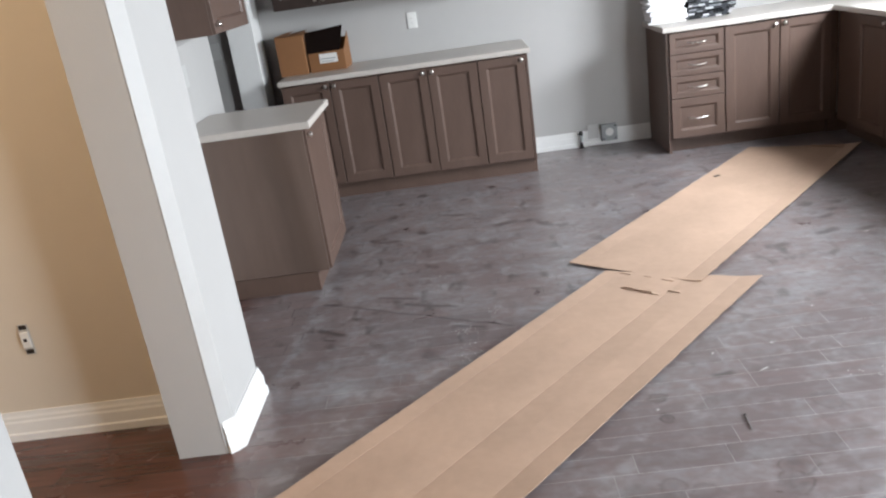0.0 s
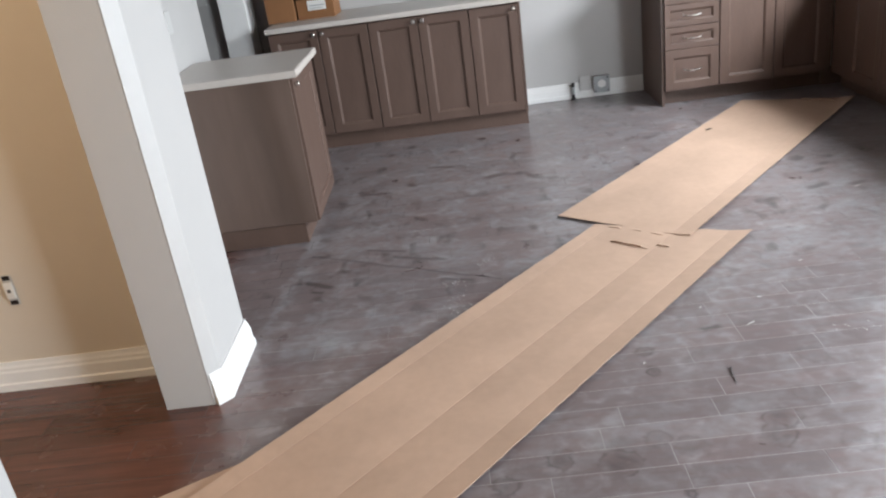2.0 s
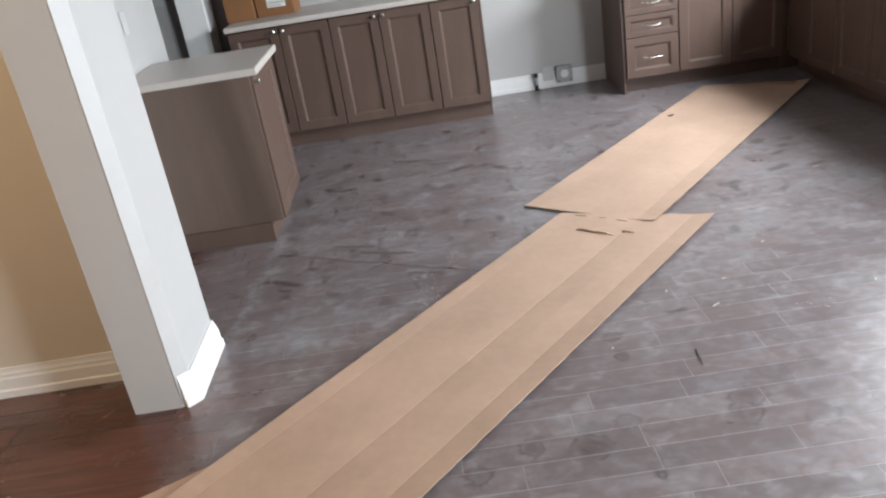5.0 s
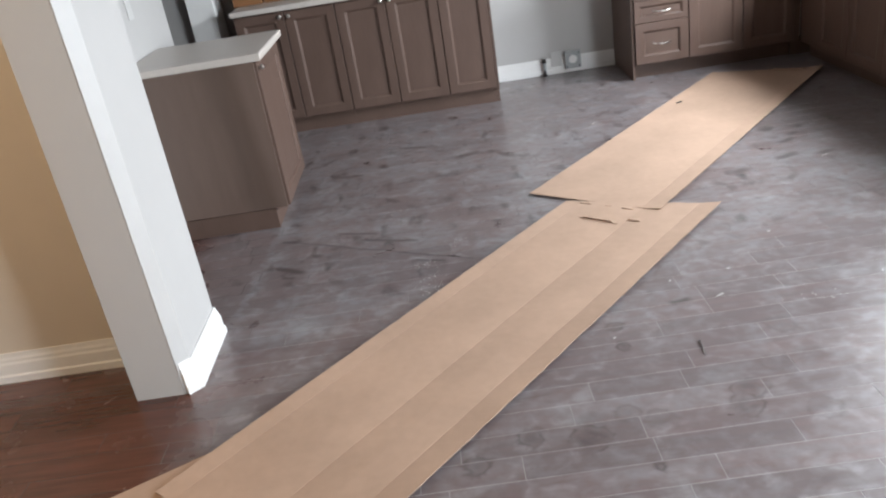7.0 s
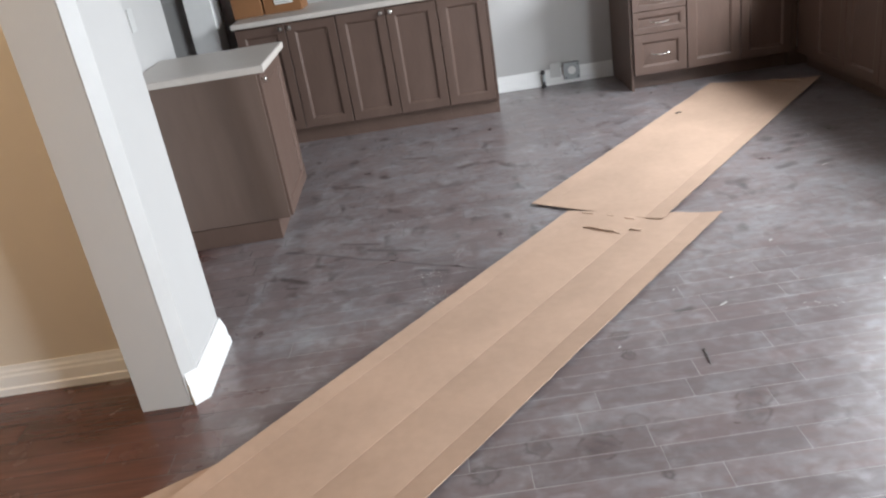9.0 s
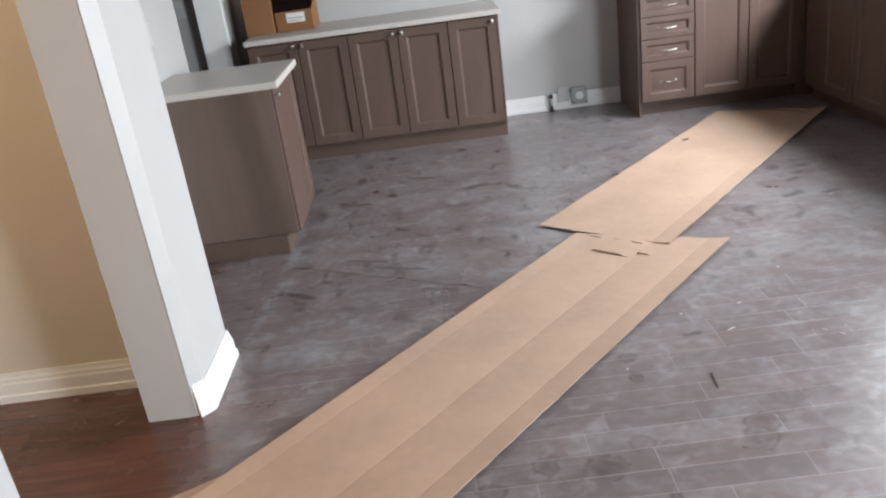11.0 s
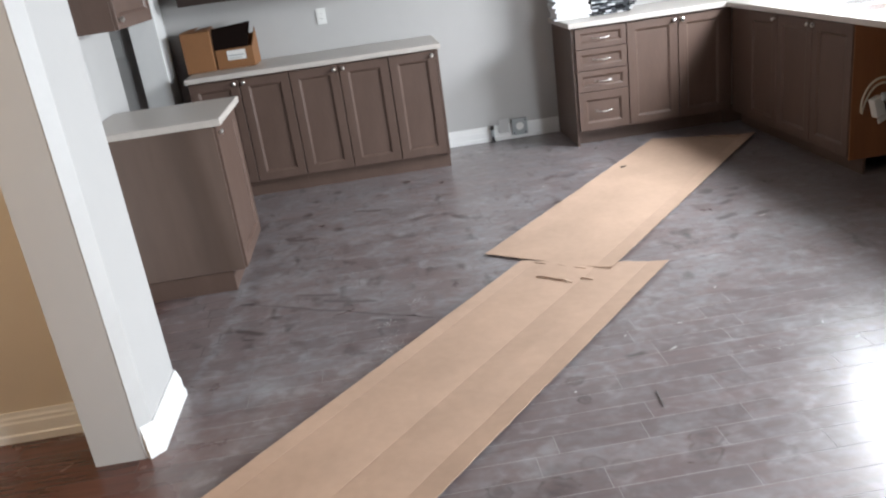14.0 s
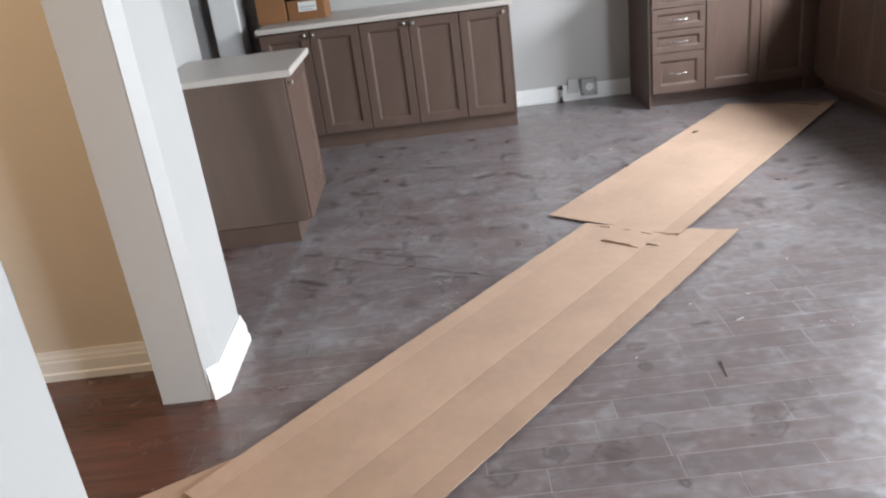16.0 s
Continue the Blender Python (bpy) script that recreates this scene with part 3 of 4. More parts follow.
def upper_cabinet(m, w, h, doors, label, depth=0.31, material=WOOD):
    root = empty("wall_cabinet", m, label, "cabinet", "wall cabinets")
    part("body", boxes(((0, -depth, 0), (w, 0, h)), bev=0.0015, seg=1), material, root)
    for x0, x1, side in doors:
        wd = x1 - x0 - 0.006
        kx = 0.03 if side == "l" else wd - 0.03
        shaker(root, "door", wd, h - 0.006, pose(x0 + 0.003, -depth - 0.001, 0.003), knob=(kx, 0.045), wood=material)
    return root


upper_cabinet(pose(WEST + 0.003, -2.37, 1.385, 0, 0, 90), 0.68, 0.9, [(0, 0.68, "l")], "grey-brown stained wall cabinet above the side worktop")
upper_cabinet(pose(-2.19, -0.003, 1.385), 1.75, 0.9, [(0, 0.35, "r"), (0.35, 0.70, "l"), (0.70, 1.05, "r"), (1.05, 1.40, "l"), (1.40, 1.75, "r")],
              "dark espresso wall cabinet above the worktop with the boxes", material=SHADE)


def worktop(name, outline, label, hole=None):
    bm = bmesh.new()
    z0, z1, r = 0.880, 0.916, 0.008
    n = len(outline)
    ring = []
    for z, inset in ((z0, 0.002), (z0 + 0.003, 0.0), (z1 - r, 0.0), (z1 - 0.4 * r, 0.2 * r), (z1, r)):
        row = []
        for k in range(n):
            p, a, b = Vector(outline[k]), Vector(outline[k - 1]), Vector(outline[(k + 1) % n])
            d1, d2 = (p - a).normalized(), (b - p).normalized()
            n1, n2 = Vector((-d1.y, d1.x)), Vector((-d2.y, d2.x))
            q = p + inset * (n1 + n2) / (1 + n1.dot(n2))
            row.append(bm.verts.new((q.x, q.y, z)))
        ring.append(row)
    for a, b in zip(ring, ring[1:]):
        for k in range(n):
            bm.faces.new((a[k], a[(k + 1) % n], b[(k + 1) % n], b[k]))
    if hole:
        x0, y0, x1, y1 = hole
        cut = [[bm.verts.new((x, y, z)) for x, y in ((x0, y0), (x1, y0), (x1, y1), (x0, y1))] for z in (z0, z1)]
        for k in range(4):
            bm.faces.new((cut[0][k], cut[0][(k + 1) % 4], cut[1][(k + 1) % 4], cut[1][k]))
        bm.edges.ensure_lookup_table()
        for outer, inner in ((ring[0], cut[0]), (ring[-1], cut[1])):
            es = [bm.edges.get((lp[k], lp[(k + 1) % len(lp)])) for lp in (outer, inner) for k in range(len(lp))]
            bmesh.ops.triangle_fill(bm, use_beauty=True, edges=es)
    else:
        bm.faces.new(ring[0])
        bm.faces.new(ring[-1])
    return thing(name, bm, TOP, label, "worktop")


worktop("worktop", [(-2.20, -0.002), (-2.20, -0.638), (-0.385, -0.638), (-0.385, -0.002)], "cream laminate worktop on the back wall cabinets")
# the end of the L south of the gap is unseen, added to block light
worktop("worktop", [(0.545, -0.002), (0.545, -0.638), (1.718, -0.638), (1.718, -4.00), (EAST - 0.002, -4.00), (EAST - 0.002, -0.002)], "cream L-shaped laminate worktop lit by the window", hole=(1.84, -2.12, 2.26, -1.40))
worktop("worktop", [(WEST + 0.002, -1.745), (WEST + 0.002, -2.436), (-1.674, -2.436), (-1.674, -1.745)], "cream laminate worktop on the square end cabinet")


# ---------- things on the worktops ----------
# stainless sink let into the worktop
def sink():
    root = empty("kitchen_sink", pose(2.05, -1.76, 0.917), "stainless steel drop-in sink in the cream worktop", "sink")
    bm = bmesh.new()
    loops = []
    for hx, hy, z in ((0.235, 0.385, 0.0), (0.235, 0.385, 0.006), (0.200, 0.350, 0.006), (0.192, 0.342, -0.01), (0.175, 0.325, -0.17), (0.15, 0.30, -0.18)):
        loops.append([bm.verts.new((x, y, z)) for x, y in ((-hx, -hy), (hx, -hy), (hx, hy), (-hx, hy))])
    for a, b in zip(loops, loops[1:]):
        for k in range(4):
            bm.faces.new((a[k], a[(k + 1) % 4], b[(k + 1) % 4], b[k]))
    bm.faces.new(loops[-1])
    part("basin", bm, STEEL, root)
    part("divider", boxes(((-0.19, -0.02, -0.17), (0.19, 0.02, 0.0)), bev=0.006), STEEL, root)
    return root


sink()


def tile_stack():
    rnd = random.Random(9)
    root = empty("tile_stack", pose(0.66, -0.24, 0.9165), "uneven stack of white ceramic tiles on the worktop", "tiles")
    z = 0.0
    data = mesh("tile", boxes(((-0.135, -0.10, 0.0), (0.135, 0.10, 0.0155)), bev=0.002, seg=1), TILE)
    for k in range(22):
        ob = new("tile", data)
        ob.parent = root
        ob.matrix_basis = pose(rnd.uniform(-0.018, 0.012), rnd.uniform(-0.012, 0.012), z, 0, 0, rnd.uniform(-4, 4))
        z += 0.0158 if k % 2 else 0.0205
        if not k % 2:
            part("card_spacer", boxes(((-0.12, -0.09, z - 0.0048), (0.12, 0.09, z - 0.0004))), GREYPL, root)
    return root


tile_stack()


def mosaic_stack():
    rnd = random.Random(12)
    root = empty("mosaic_sheet_stack", pose(0.955, -0.20, 0.9165), "stack of black, grey and white glass mosaic sheets", "tiles")
    mats = [mat("mosaic_" + n, c, 0.12, vary=0.1, scale=20) for n, c in (("black", (0.012, 0.013, 0.016)), ("charcoal", (0.05, 0.053, 0.06)), ("grey", (0.22, 0.23, 0.25)), ("pearl", (0.6, 0.6, 0.62)))]
    part("backing", boxes(((-0.145, -0.14, 0), (0.145, 0.14, 0.205))), BLACK, root)
    sizes = {}
    z = 0.002
    while z < 0.20:
        x = -0.148
        while x < 0.146:
            ln = rnd.choice((0.03, 0.045, 0.06))
            m = mats[rnd.choices(range(4), (5, 4, 3, 2))[0]]
            key = (ln, m.name)
            if key not in sizes:
                sizes[key] = mesh("mosaic_tile", boxes(((0, 0, 0), (ln - 0.003, 0.009, 0.012)), bev=0.001, seg=1), m)
            ob = new("mosaic_tile", sizes[key])
            ob.parent = root
            ob.location = (x + rnd.uniform(0, 0.003), -0.148 + rnd.uniform(-0.002, 0.002), z)
            x += ln
        z += 0.0145
    return root


mosaic_stack()


def cartons():
    # closed carton
    a = empty("cardboard_box", pose(-2.115, -0.20, 0.9165, 0, 0, 2), "closed brown cardboard box on the back worktop", "box", "cartons on the worktop")
    part("body", boxes(((-0.11, -0.16, 0), (0.10, 0.14, 0.285)), bev=0.003, seg=1), KRAFT, a)
    bm = bmesh.new()
    for x0, x1, tilt in ((-0.108, -0.006, 0.010), (-0.002, 0.098, 0.006)):
        vs = [bm.verts.new(p) for p in ((x0, -0.158, 0.287), (x1, -0.158, 0.287 + tilt), (x1, 0.138, 0.290 + tilt), (x0, 0.138, 0.287))]
        f = bm.faces.new(vs)
    ext = bmesh.ops.extrude_face_region(bm, geom=list(bm.faces))
    for v in ext["geom"]:
        if isinstance(v, bmesh.types.BMVert):
            v.co.z += 0.004
    part("flap", bm, KRAFT, a)
    # open carton with a black liner folded out of it
    b = empty("cardboard_box", pose(-1.855, -0.21, 0.9165, 0, 0, -3), "open brown cardboard box with a black inner flap and white label", "box", "cartons on the worktop")
    w, d, h, t = 0.135, 0.13, 0.165, 0.005
    part("wall_panel", boxes(((-w, -d, 0), (w, -d + t, h - 0.02))), KRAFT, b)
    part("wall_panel", boxes(((-w, d - t, 0), (w, d, h + 0.05))), KRAFT, b)
    for x in (-w, w - t):
        bm = bmesh.new()
        lo = [(x, -d + t, 0), (x, d - t, 0), (x, d - t, h + 0.09), (x, -d + t, h - 0.03)]
        vs = [bm.verts.new(p) for p in lo]
        us = [bm.verts.new((p[0] + t, p[1], p[2])) for p in lo]
        bm.faces.new(vs)
        bm.faces.new(us)
        for k in range(4):
            bm.faces.new((vs[k], vs[(k + 1) % 4], us[(k + 1) % 4], us[k]))
        part("side_panel", bm, KRAFT, b)
    part("base_panel", boxes(((-w + t, -d + t, 0), (w - t, d - t, t))), KRAFT, b)
    bm = bmesh.new()
    front = [(-w - 0.005, -d - 0.004, h - 0.025), (w - 0.028, -d - 0.004, h - 0.020), (w + 0.012, -d + 0.035, h + 0.150), (-w - 0.005, -d + 0.035, h + 0.125)]
    vs = [bm.verts.new(p) for p in front]
    us = [bm.verts.new((p[0], p[1] + 0.006, p[2])) for p in front]
    bm.faces.new(vs)
    bm.faces.new(us)
    for k in range(4):
        bm.faces.new((vs[k], vs[(k + 1) % 4], us[(k + 1) % 4], us[k]))
    part("flap", bm, mat("dark_printed_card", (0.008, 0.004, 0.003), 0.9, spec=0.1), b, "black inner flap standing up")
    lab = part("label", boxes(((-0.055, -d - 0.002, 0.060), (0.080, -d - 0.0005, 0.128))), LABEL, b, "white shipping label with unreadable print")
    part("print", boxes(((-0.045, -d - 0.0026, 0.088), (0.07, -d - 0.0021, 0.096)), ((-0.045, -d - 0.0026, 0.070), (0.05, -d - 0.0021, 0.077))), GREYPL, lab)


cartons()

# ---------- wall fittings ----------
def wall_plate(name, m, w, h, label, decora=True):
    root = empty(name, m, label, "outlet")
    part("cover_plate", boxes(((-w / 2, -0.006, -h / 2), (w / 2, 0, h / 2)), bev=0.002), WHITEPL if decora else OFFWHITE, root)
    if decora:
        part("socket", boxes(((-0.017, -0.009, -0.034), (0.017, -0.0055, 0.034)), bev=0.001), WHITEPL, root)
        part("slot", boxes(*[((x, -0.0095, z), (x + 0.002, -0.0088, z + 0.008)) for x in (-0.007, 0.005) for z in (-0.022, 0.012)]), BLACK, root)
    return root


wall_plate("wall_outlet", pose(-1.21, -0.001, 1.17), 0.072, 0.118, "white wall outlet above the back worktop")
wall_plate("blank_plate", pose(0.105, -0.023, 0.118), 0.085, 0.115, "small white blank cover plate at the range gap", decora=False)

# range socket
rs = empty("range_socket", pose(0.232, -0.023, 0.10), "square grey range power socket low on the wall", "outlet")
part("box", boxes(((-0.063, -0.030, -0.068), (0.063, 0, 0.068)), bev=0.006), GREYPL, rs)
bm = bmesh.new()
cyl(bm, (0, -0.030, 0.004), (0, -0.036, 0.004), 0.033, 0.031, 24)
part("socket_face", bm, WHITEPL, rs, smooth=False)
for x, z in ((0.048, 0.05), (0.048, -0.05), (-0.048, -0.05)):
    part("screw", cyl(bmesh.new(), (x, -0.029, z), (x, -0.033, z), 0.007, 0.006, 10), BLACK, rs)

# capped gas stub
gs = empty("gas_stub", pose(0.005, -0.045, 0), "capped grey gas stub with a black valve", "pipe")
bm = bmesh.new()
cyl(bm, (0, 0, 0), (0, 0, 0.012), 0.020, 0.018)
cyl(bm, (0, 0, 0.012), (0, 0, 0.045), 0.012)
part("sleeve", bm, BLACK, gs)
bm = bmesh.new()
cyl(bm, (0, 0, 0.045), (0, 0, 0.105), 0.013)
part("pipe", bm, GREYPL, gs, smooth=False)
bm = bmesh.new()
cyl(bm, (0, 0, 0.105), (0, 0, 0.135), 0.016, 0.014)
box(bm, (-0.03, -0.006, 0.112), (0.012, 0.006, 0.120), 0.002)
part("valve", bm, BLACK, gs)

# hall outlet with its cover off
ho = empty("hall_outlet", pose(-2.68, -3.621, 0.432) @ Matrix.Scale(1.12, 4), "bare white duplex outlet without its cover plate", "outlet")
part("yoke", boxes(((-0.017, -0.004, -0.056), (0.017, 0, 0.056)), bev=0.001), OFFWHITE, ho)
part("body", boxes(((-0.016, -0.012, -0.030), (0.016, -0.004, 0.030)), bev=0.003), WHITEPL, ho)
for z in (0.046, -0.046):
    part("ear", boxes(((-0.013, -0.006, z - 0.008), (0.013, -0.0035, z + 0.008)), bev=0.001), BLACK, ho)
part("ground_screw", boxes(((-0.006, -0.0135, -0.006), (0.006, -0.0115, 0.006)), bev=0.001), BLACK, ho)

wall_plate("wall_switch", pose(WEST + 0.001, -2.0, 1.175, 0, 0, 90), 0.075, 0.12, "white switch plate on the wall above the end worktop", decora=False)
# switch plate deep in the passage
wall_plate("passage_switch", pose(-2.70, -0.252, 1.16), 0.075, 0.12, "switch plate on the dim passage wall", decora=False)

# ---------- appliance gap: cables and box ----------
jb = empty("junction_box", pose(1.885, -2.205, 0.40, 0, 0, 0), "white electrical box hanging on a cable in the appliance gap", "electrical box")
part("box", boxes(((-0.03, -0.025, -0.055), (0.035, 0.02, 0.06)), bev=0.006), WHITEPL, jb, m=pose(0, 0, 0, 0, -18, 12))
part("lid", boxes(((-0.035, -0.032, -0.085), (0.03, -0.022, -0.055)), bev=0.003), LABEL, jb, m=pose(0, 0, 0, 0, -18, 12))
part("socket", boxes(((0.035, -0.02, -0.05), (0.048, 0.015, 0.03)), bev=0.003), BLACK, jb, m=pose(0, 0, 0, 0, -18, 12))
thing("power_cable", tube(smooth_path([(1.795, -2.20, 0.38), (1.80, -2.205, 0.46), (1.835, -2.21, 0.53), (1.89, -2.215, 0.565), (1.95, -2.22, 0.55), (1.98, -2.22, 0.46)]), 0.0055), CABLE,
      "cream power cable looped beside the raw cabinet side", "cable", "cables in the appliance gap", smooth=True)
thing("power_cable", tube(smooth_path([(1.805, -2.195, 0.37), (1.825, -2.195, 0.44), (1.865, -2.2, 0.51), (1.92, -2.21, 0.535), (1.99, -2.21, 0.50)]), 0.0055), CABLE,
      "cream power cable looped beside the raw cabinet side", "cable", "cables in the appliance gap", smooth=True)
thing("power_cable", tube(smooth_path([(2.06, -2.25, 0.22), (1.97, -2.30, 0.17), (1.905, -2.36, 0.09), (1.885, -2.40, 0.03), (1.90, -2.43, 0.007), (2.0, -2.44, 0.006), (2.2, -2.40, 0.006)]), 0.0055), CABLE,
      "cream power cable trailing down onto the floor", "cable", "cables in the appliance gap", smooth=True)
bm = bmesh.new()
cyl(bm, (1.90, -2.23, 0.46), (2.376, -2.23, 0.47), 0.024, seg=20)
thing("drain_pipe", bm, GREYPL, "grey plastic drain pipe in the appliance gap", "pipe", smooth=False)

# ---------- torn strips of the cardboard ----------
def torn(name, pts, z, curl, label):
    """A short strip of torn corrugated board along pts, with a ragged lifted lip."""
    rnd = random.Random(len(label))
    bm = bmesh.new()
    rows = []
    pts = [Vector((*p, 0)) for p in pts]
    n = 26
    side = (pts[1] - pts[0]).cross(Vector((0, 0, 1))).normalized()
    for k in range(n + 1):
        p = pts[0].lerp(pts[1], k / n)
        env = min(1.0, 1.8 * math.sin(math.pi * min(max(k / n, 0.06), 0.94)))
        lip = p + side * (0.014 * min(1.0, 2.2 * env) + rnd.uniform(-0.003, 0.003))
        rows.append([bm.verts.new((q.x, q.y, zz)) for q, zz in ((p - side * 0.02, z), (p, z + 0.003 + curl * 0.5 * env), (lip, z + 0.002 + curl * env), (lip, z + curl * env - 0.002), (p, z), )])
    for a, b in zip(rows, rows[1:]):
        for q in range(4):
            bm.faces.new((a[q], a[q + 1], b[q + 1], b[q]))
    return thing(name, bm, CARD, label, "cardboard", "torn bits of cardboard")


torn("torn_strip", [(-0.272, -2.883), (-0.113, -3.020)], 0.006, 0.015, "ragged torn lip across the long cardboard sheet")
torn("torn_strip", [(-0.065, -2.986), (-0.010, -3.034)], 0.006, 0.009, "creased tear across the long cardboard sheet")
torn("torn_strip", [(-0.008, -3.036), (0.122, -3.15)], 0.006, 0.003, "shallow crease across the long cardboard sheet")
torn("torn_strip", [(-0.235, -2.715), (-0.175, -2.757)], 0.009, 0.006, "frayed scrap at the upper sheet's edge")
torn("torn_strip", [(-0.13, -2.79), (-0.09, -2.817)], 0.009, 0.005, "frayed scrap at the upper sheet's edge")
torn("torn_strip", [(-0.06, -2.85), (-0.01, -2.888)], 0.009, 0.005, "frayed scrap at the upper sheet's edge")
torn("torn_strip", [(1.44, -0.89), (1.633, -1.045)], 0.011, 0.014, "folded dark scrap at the far end of the upper sheet")
thing("cardboard_scrap", boxes(((-0.02, -0.008, 0), (0.02, 0.008, 0.004)), bev=0.001), BLACK, "small dark scrap lying on the cardboard", "debris", "debris on the floor", m=pose(0.68, -1.33, 0.0135, 0, 0, 20))

# ---------- debris ----------
bm = bmesh.new()
cyl(bm, (0, 0, 0.003), (0.085, 0, 0.003), 0.0022, 0.0018, 8)
cyl(bm, (-0.002, 0, 0.003), (0, 0, 0.003), 0.0045, 0.0045, 10)
thing("nail", bm, GUN, "loose steel nail lying on the dusty planks", "nail", "debris on the floor", m=pose(-0.08, -4.045, 0.0005, 0, 0, -95))
rnd = random.Random(21)
chip = None
for x, y, a, ln in ((0.09, -3.76, 30, 0.05), (0.19, -3.57, 0, 0.018), (-0.05, -3.60, 60, 0.016), (0.46, -3.30, 20, 0.02), (1.05, -2.55, 15, 0.045), (0.62, -2.05, 70, 0.02), (0.10, -1.45, 10, 0.03),
                    (-1.86, -0.70, 10, 0.04), (-0.35, -3.95, 45, 0.015), (0.75, -3.9, 10, 0.03), (0.70, -3.75, 60, 0.02)):
    bm = bmesh.new()
    box(bm, (-ln * 0.35, -0.002, 0), (ln * 0.35, 0.002, 0.002), 0.0006, 1)
    for v in bm.verts:
        v.co.x += rnd.uniform(-0.003, 0.003)
        v.co.y += rnd.uniform(-0.0015, 0.0015)
    thing("plaster_chip", bm, CHIP, "small white plaster chip on the dusty planks", "debris", "debris on the floor", m=pose(x, y, 0.0003, 0, 0, a))
bm = bmesh.new()
for cx, cy, sx, sy, nn in ((-0.99, -3.36, 0.035, 0.07, 46), (-1.02, -3.13, 0.03, 0.035, 24), (-0.86, -2.93, 0.02, 0.03, 16), (-1.15, -2.45, 0.05, 0.012, 14), (0.42, -3.86, 0.06, 0.02, 12), (-0.33, -0.85, 0.05, 0.09, 12)):
    for k in range(nn):
        x, y, r = rnd.gauss(cx, sx), rnd.gauss(cy, sy), rnd.uniform(0.001, 0.0042)
        vs = [bm.verts.new((x + r * rnd.uniform(0.6, 1.2) * math.cos(q), y + r * rnd.uniform(0.6, 1.2) * math.sin(q), 0.0006)) for q in [k2 * math.pi / 3 for k2 in range(6)]]
        top = bm.verts.new((x, y, 0.0014))
        for q in range(6):
            bm.faces.new((vs[q], vs[(q + 1) % 6], top))
thing("plaster_splatter", bm, CHIP, "dried white plaster splatter on the planks", "splatter", kind="stuff")

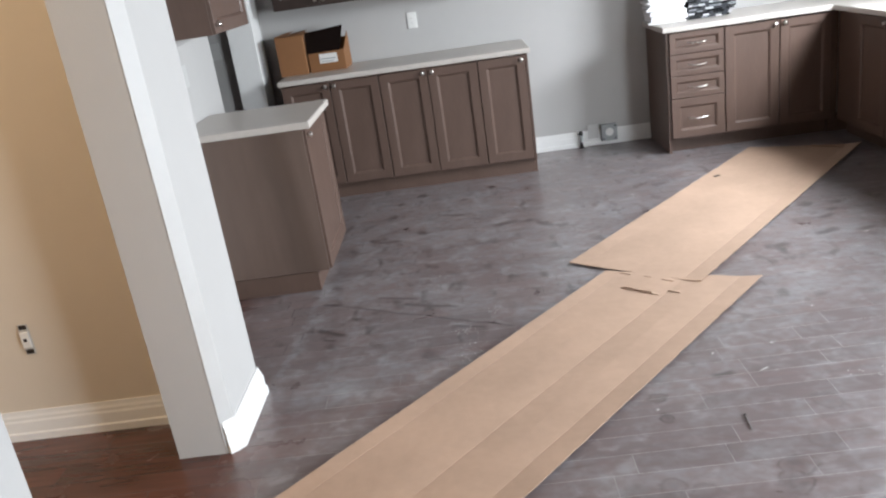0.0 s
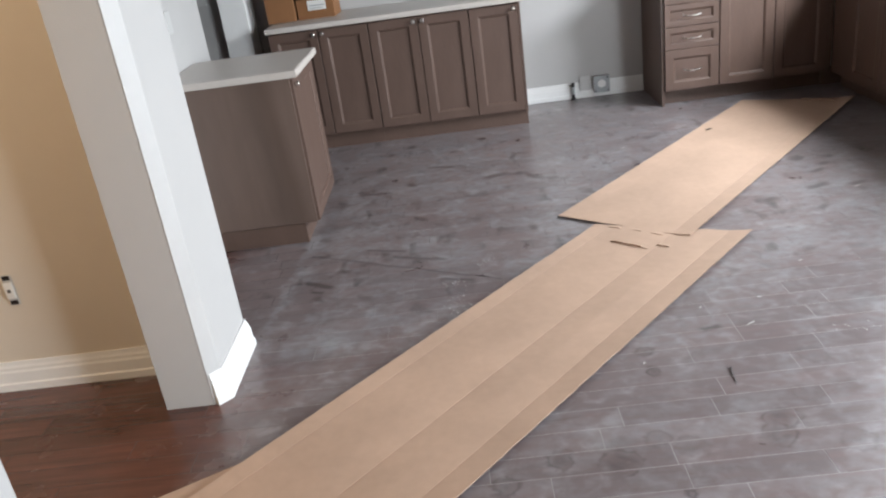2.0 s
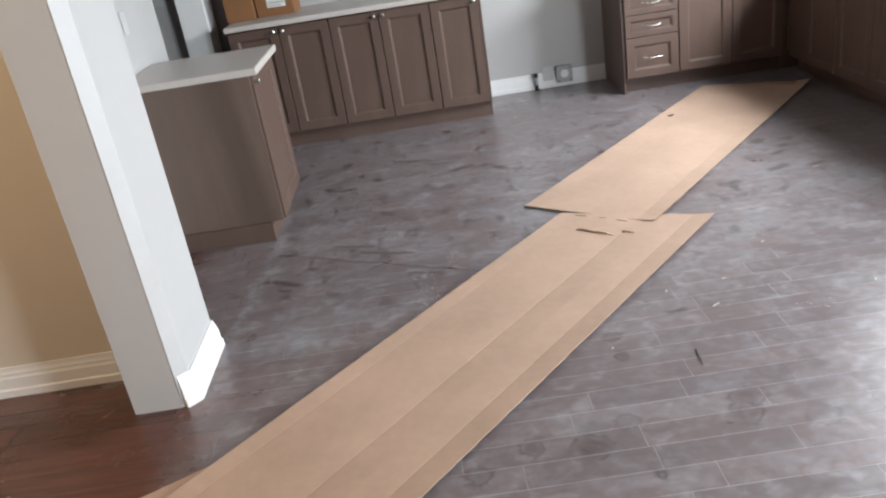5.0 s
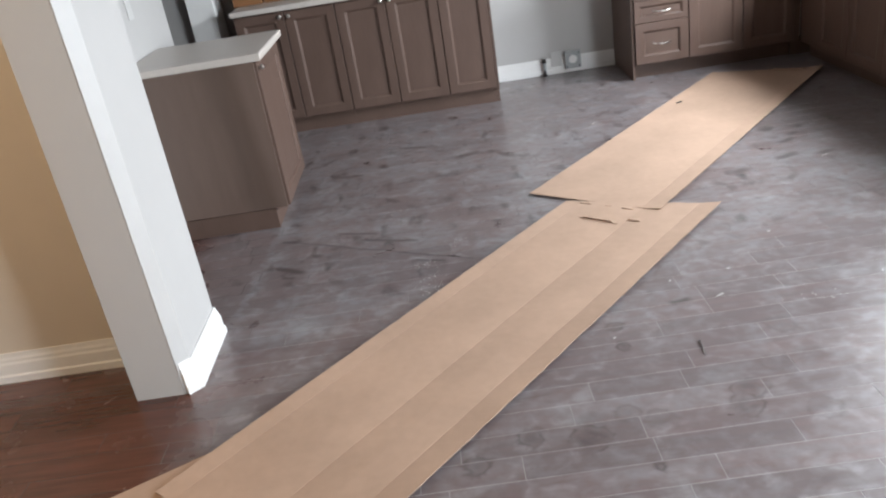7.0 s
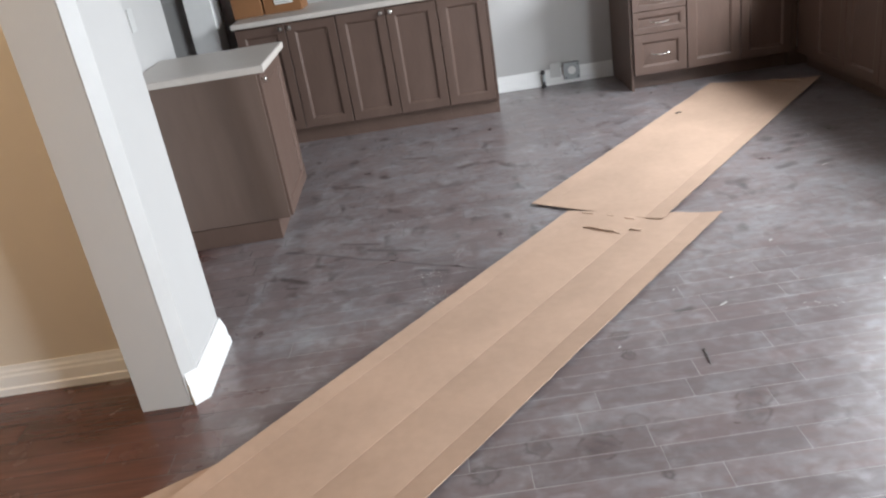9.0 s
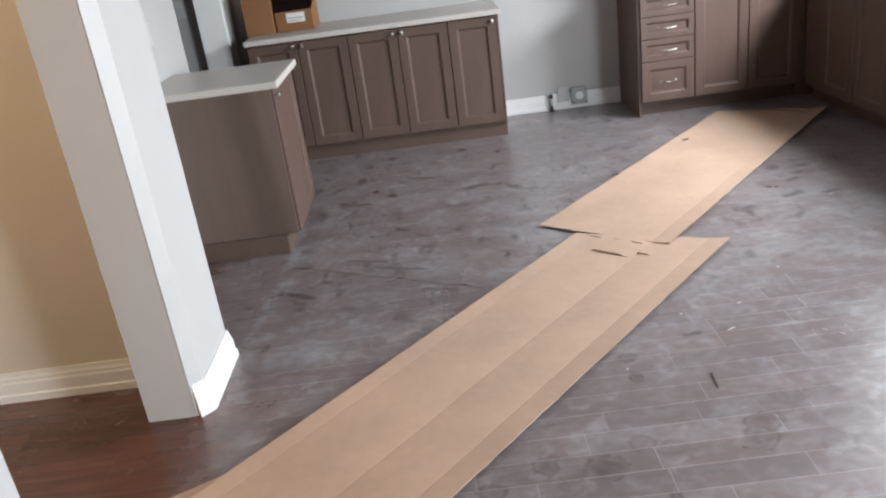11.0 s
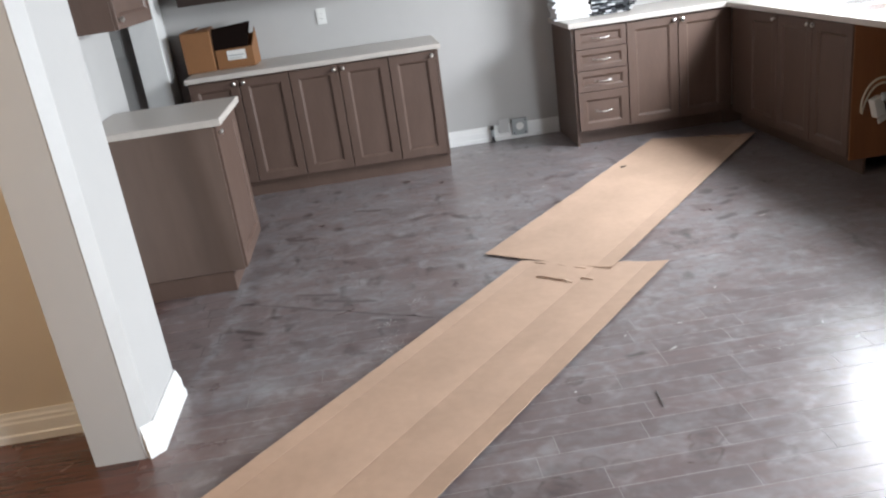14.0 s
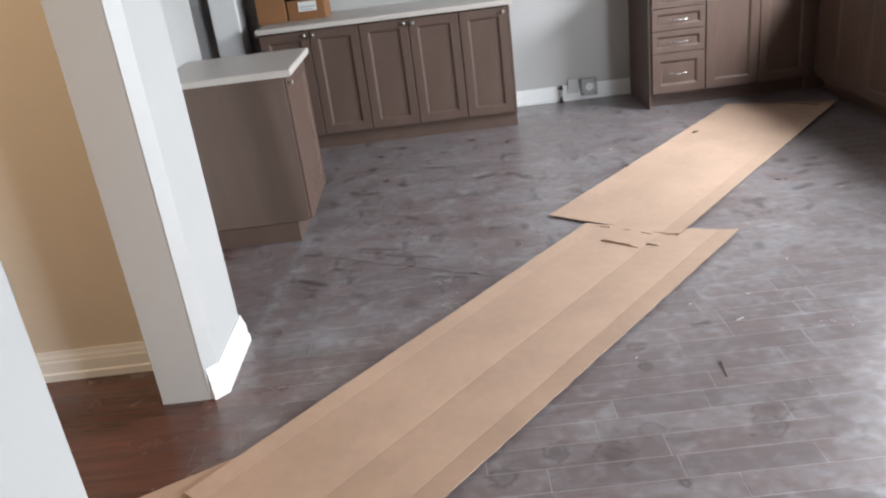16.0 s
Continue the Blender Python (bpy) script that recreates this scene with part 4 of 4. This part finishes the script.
# ---------- cardboard floor protection ----------
def sheet(name, corners, z, label, folds, seed):
    """A long corrugated sheet: corners near-left, near-right, far-right, far-left; folds across its width, 0 to 1."""
    rnd = random.Random(seed)
    a, b, c, d = [Vector(p) for p in corners]
    nu, nv = 24, 60
    us = sorted(set([k / nu for k in range(nu + 1)] + [f + q for f in folds for q in (-0.009, 0.0, 0.009)]))
    bm = bmesh.new()
    th = 0.003

    def place(u, v):
        p = (a * (1 - u) + b * u) * (1 - v) + (d * (1 - u) + c * u) * v
        edge = 0.0
        if v in (0.0, 1.0):
            edge = 0.006 * noise.noise(Vector((u * 22, seed * 7.3, v)))
        w = (d - a).normalized()
        lift = 0.0015 * noise.noise(Vector((u * 3, v * 9, seed))) + 0.001
        if len(folds) > 1:
            lo, hi = folds[0], folds[-1]
            lift += 0.003 * max(0.0, (lo - u) / lo) + 0.009 * max(0.0, (u - hi) / (1 - hi))
            for f in folds[1:-1]:
                lift += 0.005 * min(1.0, abs(u - f) / 0.16)
        if u in folds and len(folds) > 1:
            lift -= 0.0006
        if u in (0.0, 1.0):
            p = p + (b - a).normalized() * 0.003 * noise.noise(Vector((v * 40, seed, u * 5)))
        return p.x + w.x * edge, p.y + w.y * edge, z + 0.0012 + max(lift, -0.0018)

    top = [[bm.verts.new((*place(u, k / nv)[:2], place(u, k / nv)[2] + th)) for u in us] for k in range(nv + 1)]
    for k in range(nv):
        for q in range(len(us) - 1):
            bm.faces.new((top[k][q], top[k][q + 1], top[k + 1][q + 1], top[k + 1][q]))
    rim = [e for e in bm.edges if e.is_boundary]
    ext = bmesh.ops.extrude_edge_only(bm, edges=rim)
    for v in ext["geom"]:
        if isinstance(v, bmesh.types.BMVert):
            v.co.z -= th
    ob = thing(name, bm, CARD, label, "cardboard", "cardboard sheets on the floor")
    return ob


sheet("cardboard_sheet", [(-1.860, -4.446), (-1.336, -4.914), (0.370, -2.978), (-0.293, -2.676)], 0.0035, "long brown corrugated cardboard sheet lying on the floor", (0.11, 0.55, 0.87), 1)
sheet("cardboard_sheet", [(-0.452, -2.50), (0.098, -2.950), (1.765, -1.005), (1.10, -0.735)], 0.007, "brown corrugated cardboard sheet overlapping the longer one", (0.13, 0.87), 2)
sheet("cardboard_sheet", [(-3.12, -5.05), (-2.72, -5.72), (-1.20, -4.85), (-1.60, -4.205)], 0.0, "brown cardboard sheet reaching under the long one", (0.5,), 3)


# ---------- floor planks ----------
def planks(floor):
    rnd = random.Random(4)
    w, gap = 0.1036, 0.0024
    pieces = {}
    # butt joints that can be told apart, by row counted from y = -4.290
    butts = {5: [0.028], 4: [0.028], 3: [-0.182], 2: [0.142], 0: [-0.192], -1: [0.029], -2: [0.322], -3: [-0.750, -0.364], -4: [-0.218]}

    def plank(x0, x1, y):
        length = round(x1 - x0, 3)
        if length not in pieces:
            bm = bmesh.new()
            box(bm, (0, 0, -0.012), (length - 0.0022, w - gap, 0), 0.0005, 1)
            pieces[length] = mesh("plank", bm, PLANK)
        ob = new("plank", pieces[length])
        ob.parent = floor
        ob.location = (x0, y, 0.0)

    far = bmesh.new()
    for row in range(-42, 41):
        y = -4.290 + row * w
        xs = list(butts.get(row, [round(rnd.uniform(-2.2, 2.0), 2)]))
        while xs[0] > -5.4:
            xs.insert(0, xs[0] - 0.05 * rnd.randint(6, 19))
        while xs[-1] < 2.35:
            xs.append(min(xs[-1] + 0.05 * rnd.randint(6, 19), 2.38))
        for x0, x1 in zip(xs, xs[1:]):
            if -5.0 < y < -1.35 and x1 > -2.2:
                plank(x0, x1, y)
            else:
                box(far, (max(x0, -5.4), y, -0.012), (x1 - 0.0025, min(y + w - gap, -0.002), 0), 0, 1)
    part("planks", far, PLANK, floor)["kind"] = "stuff"


planks(bpy.data.objects["floor"])
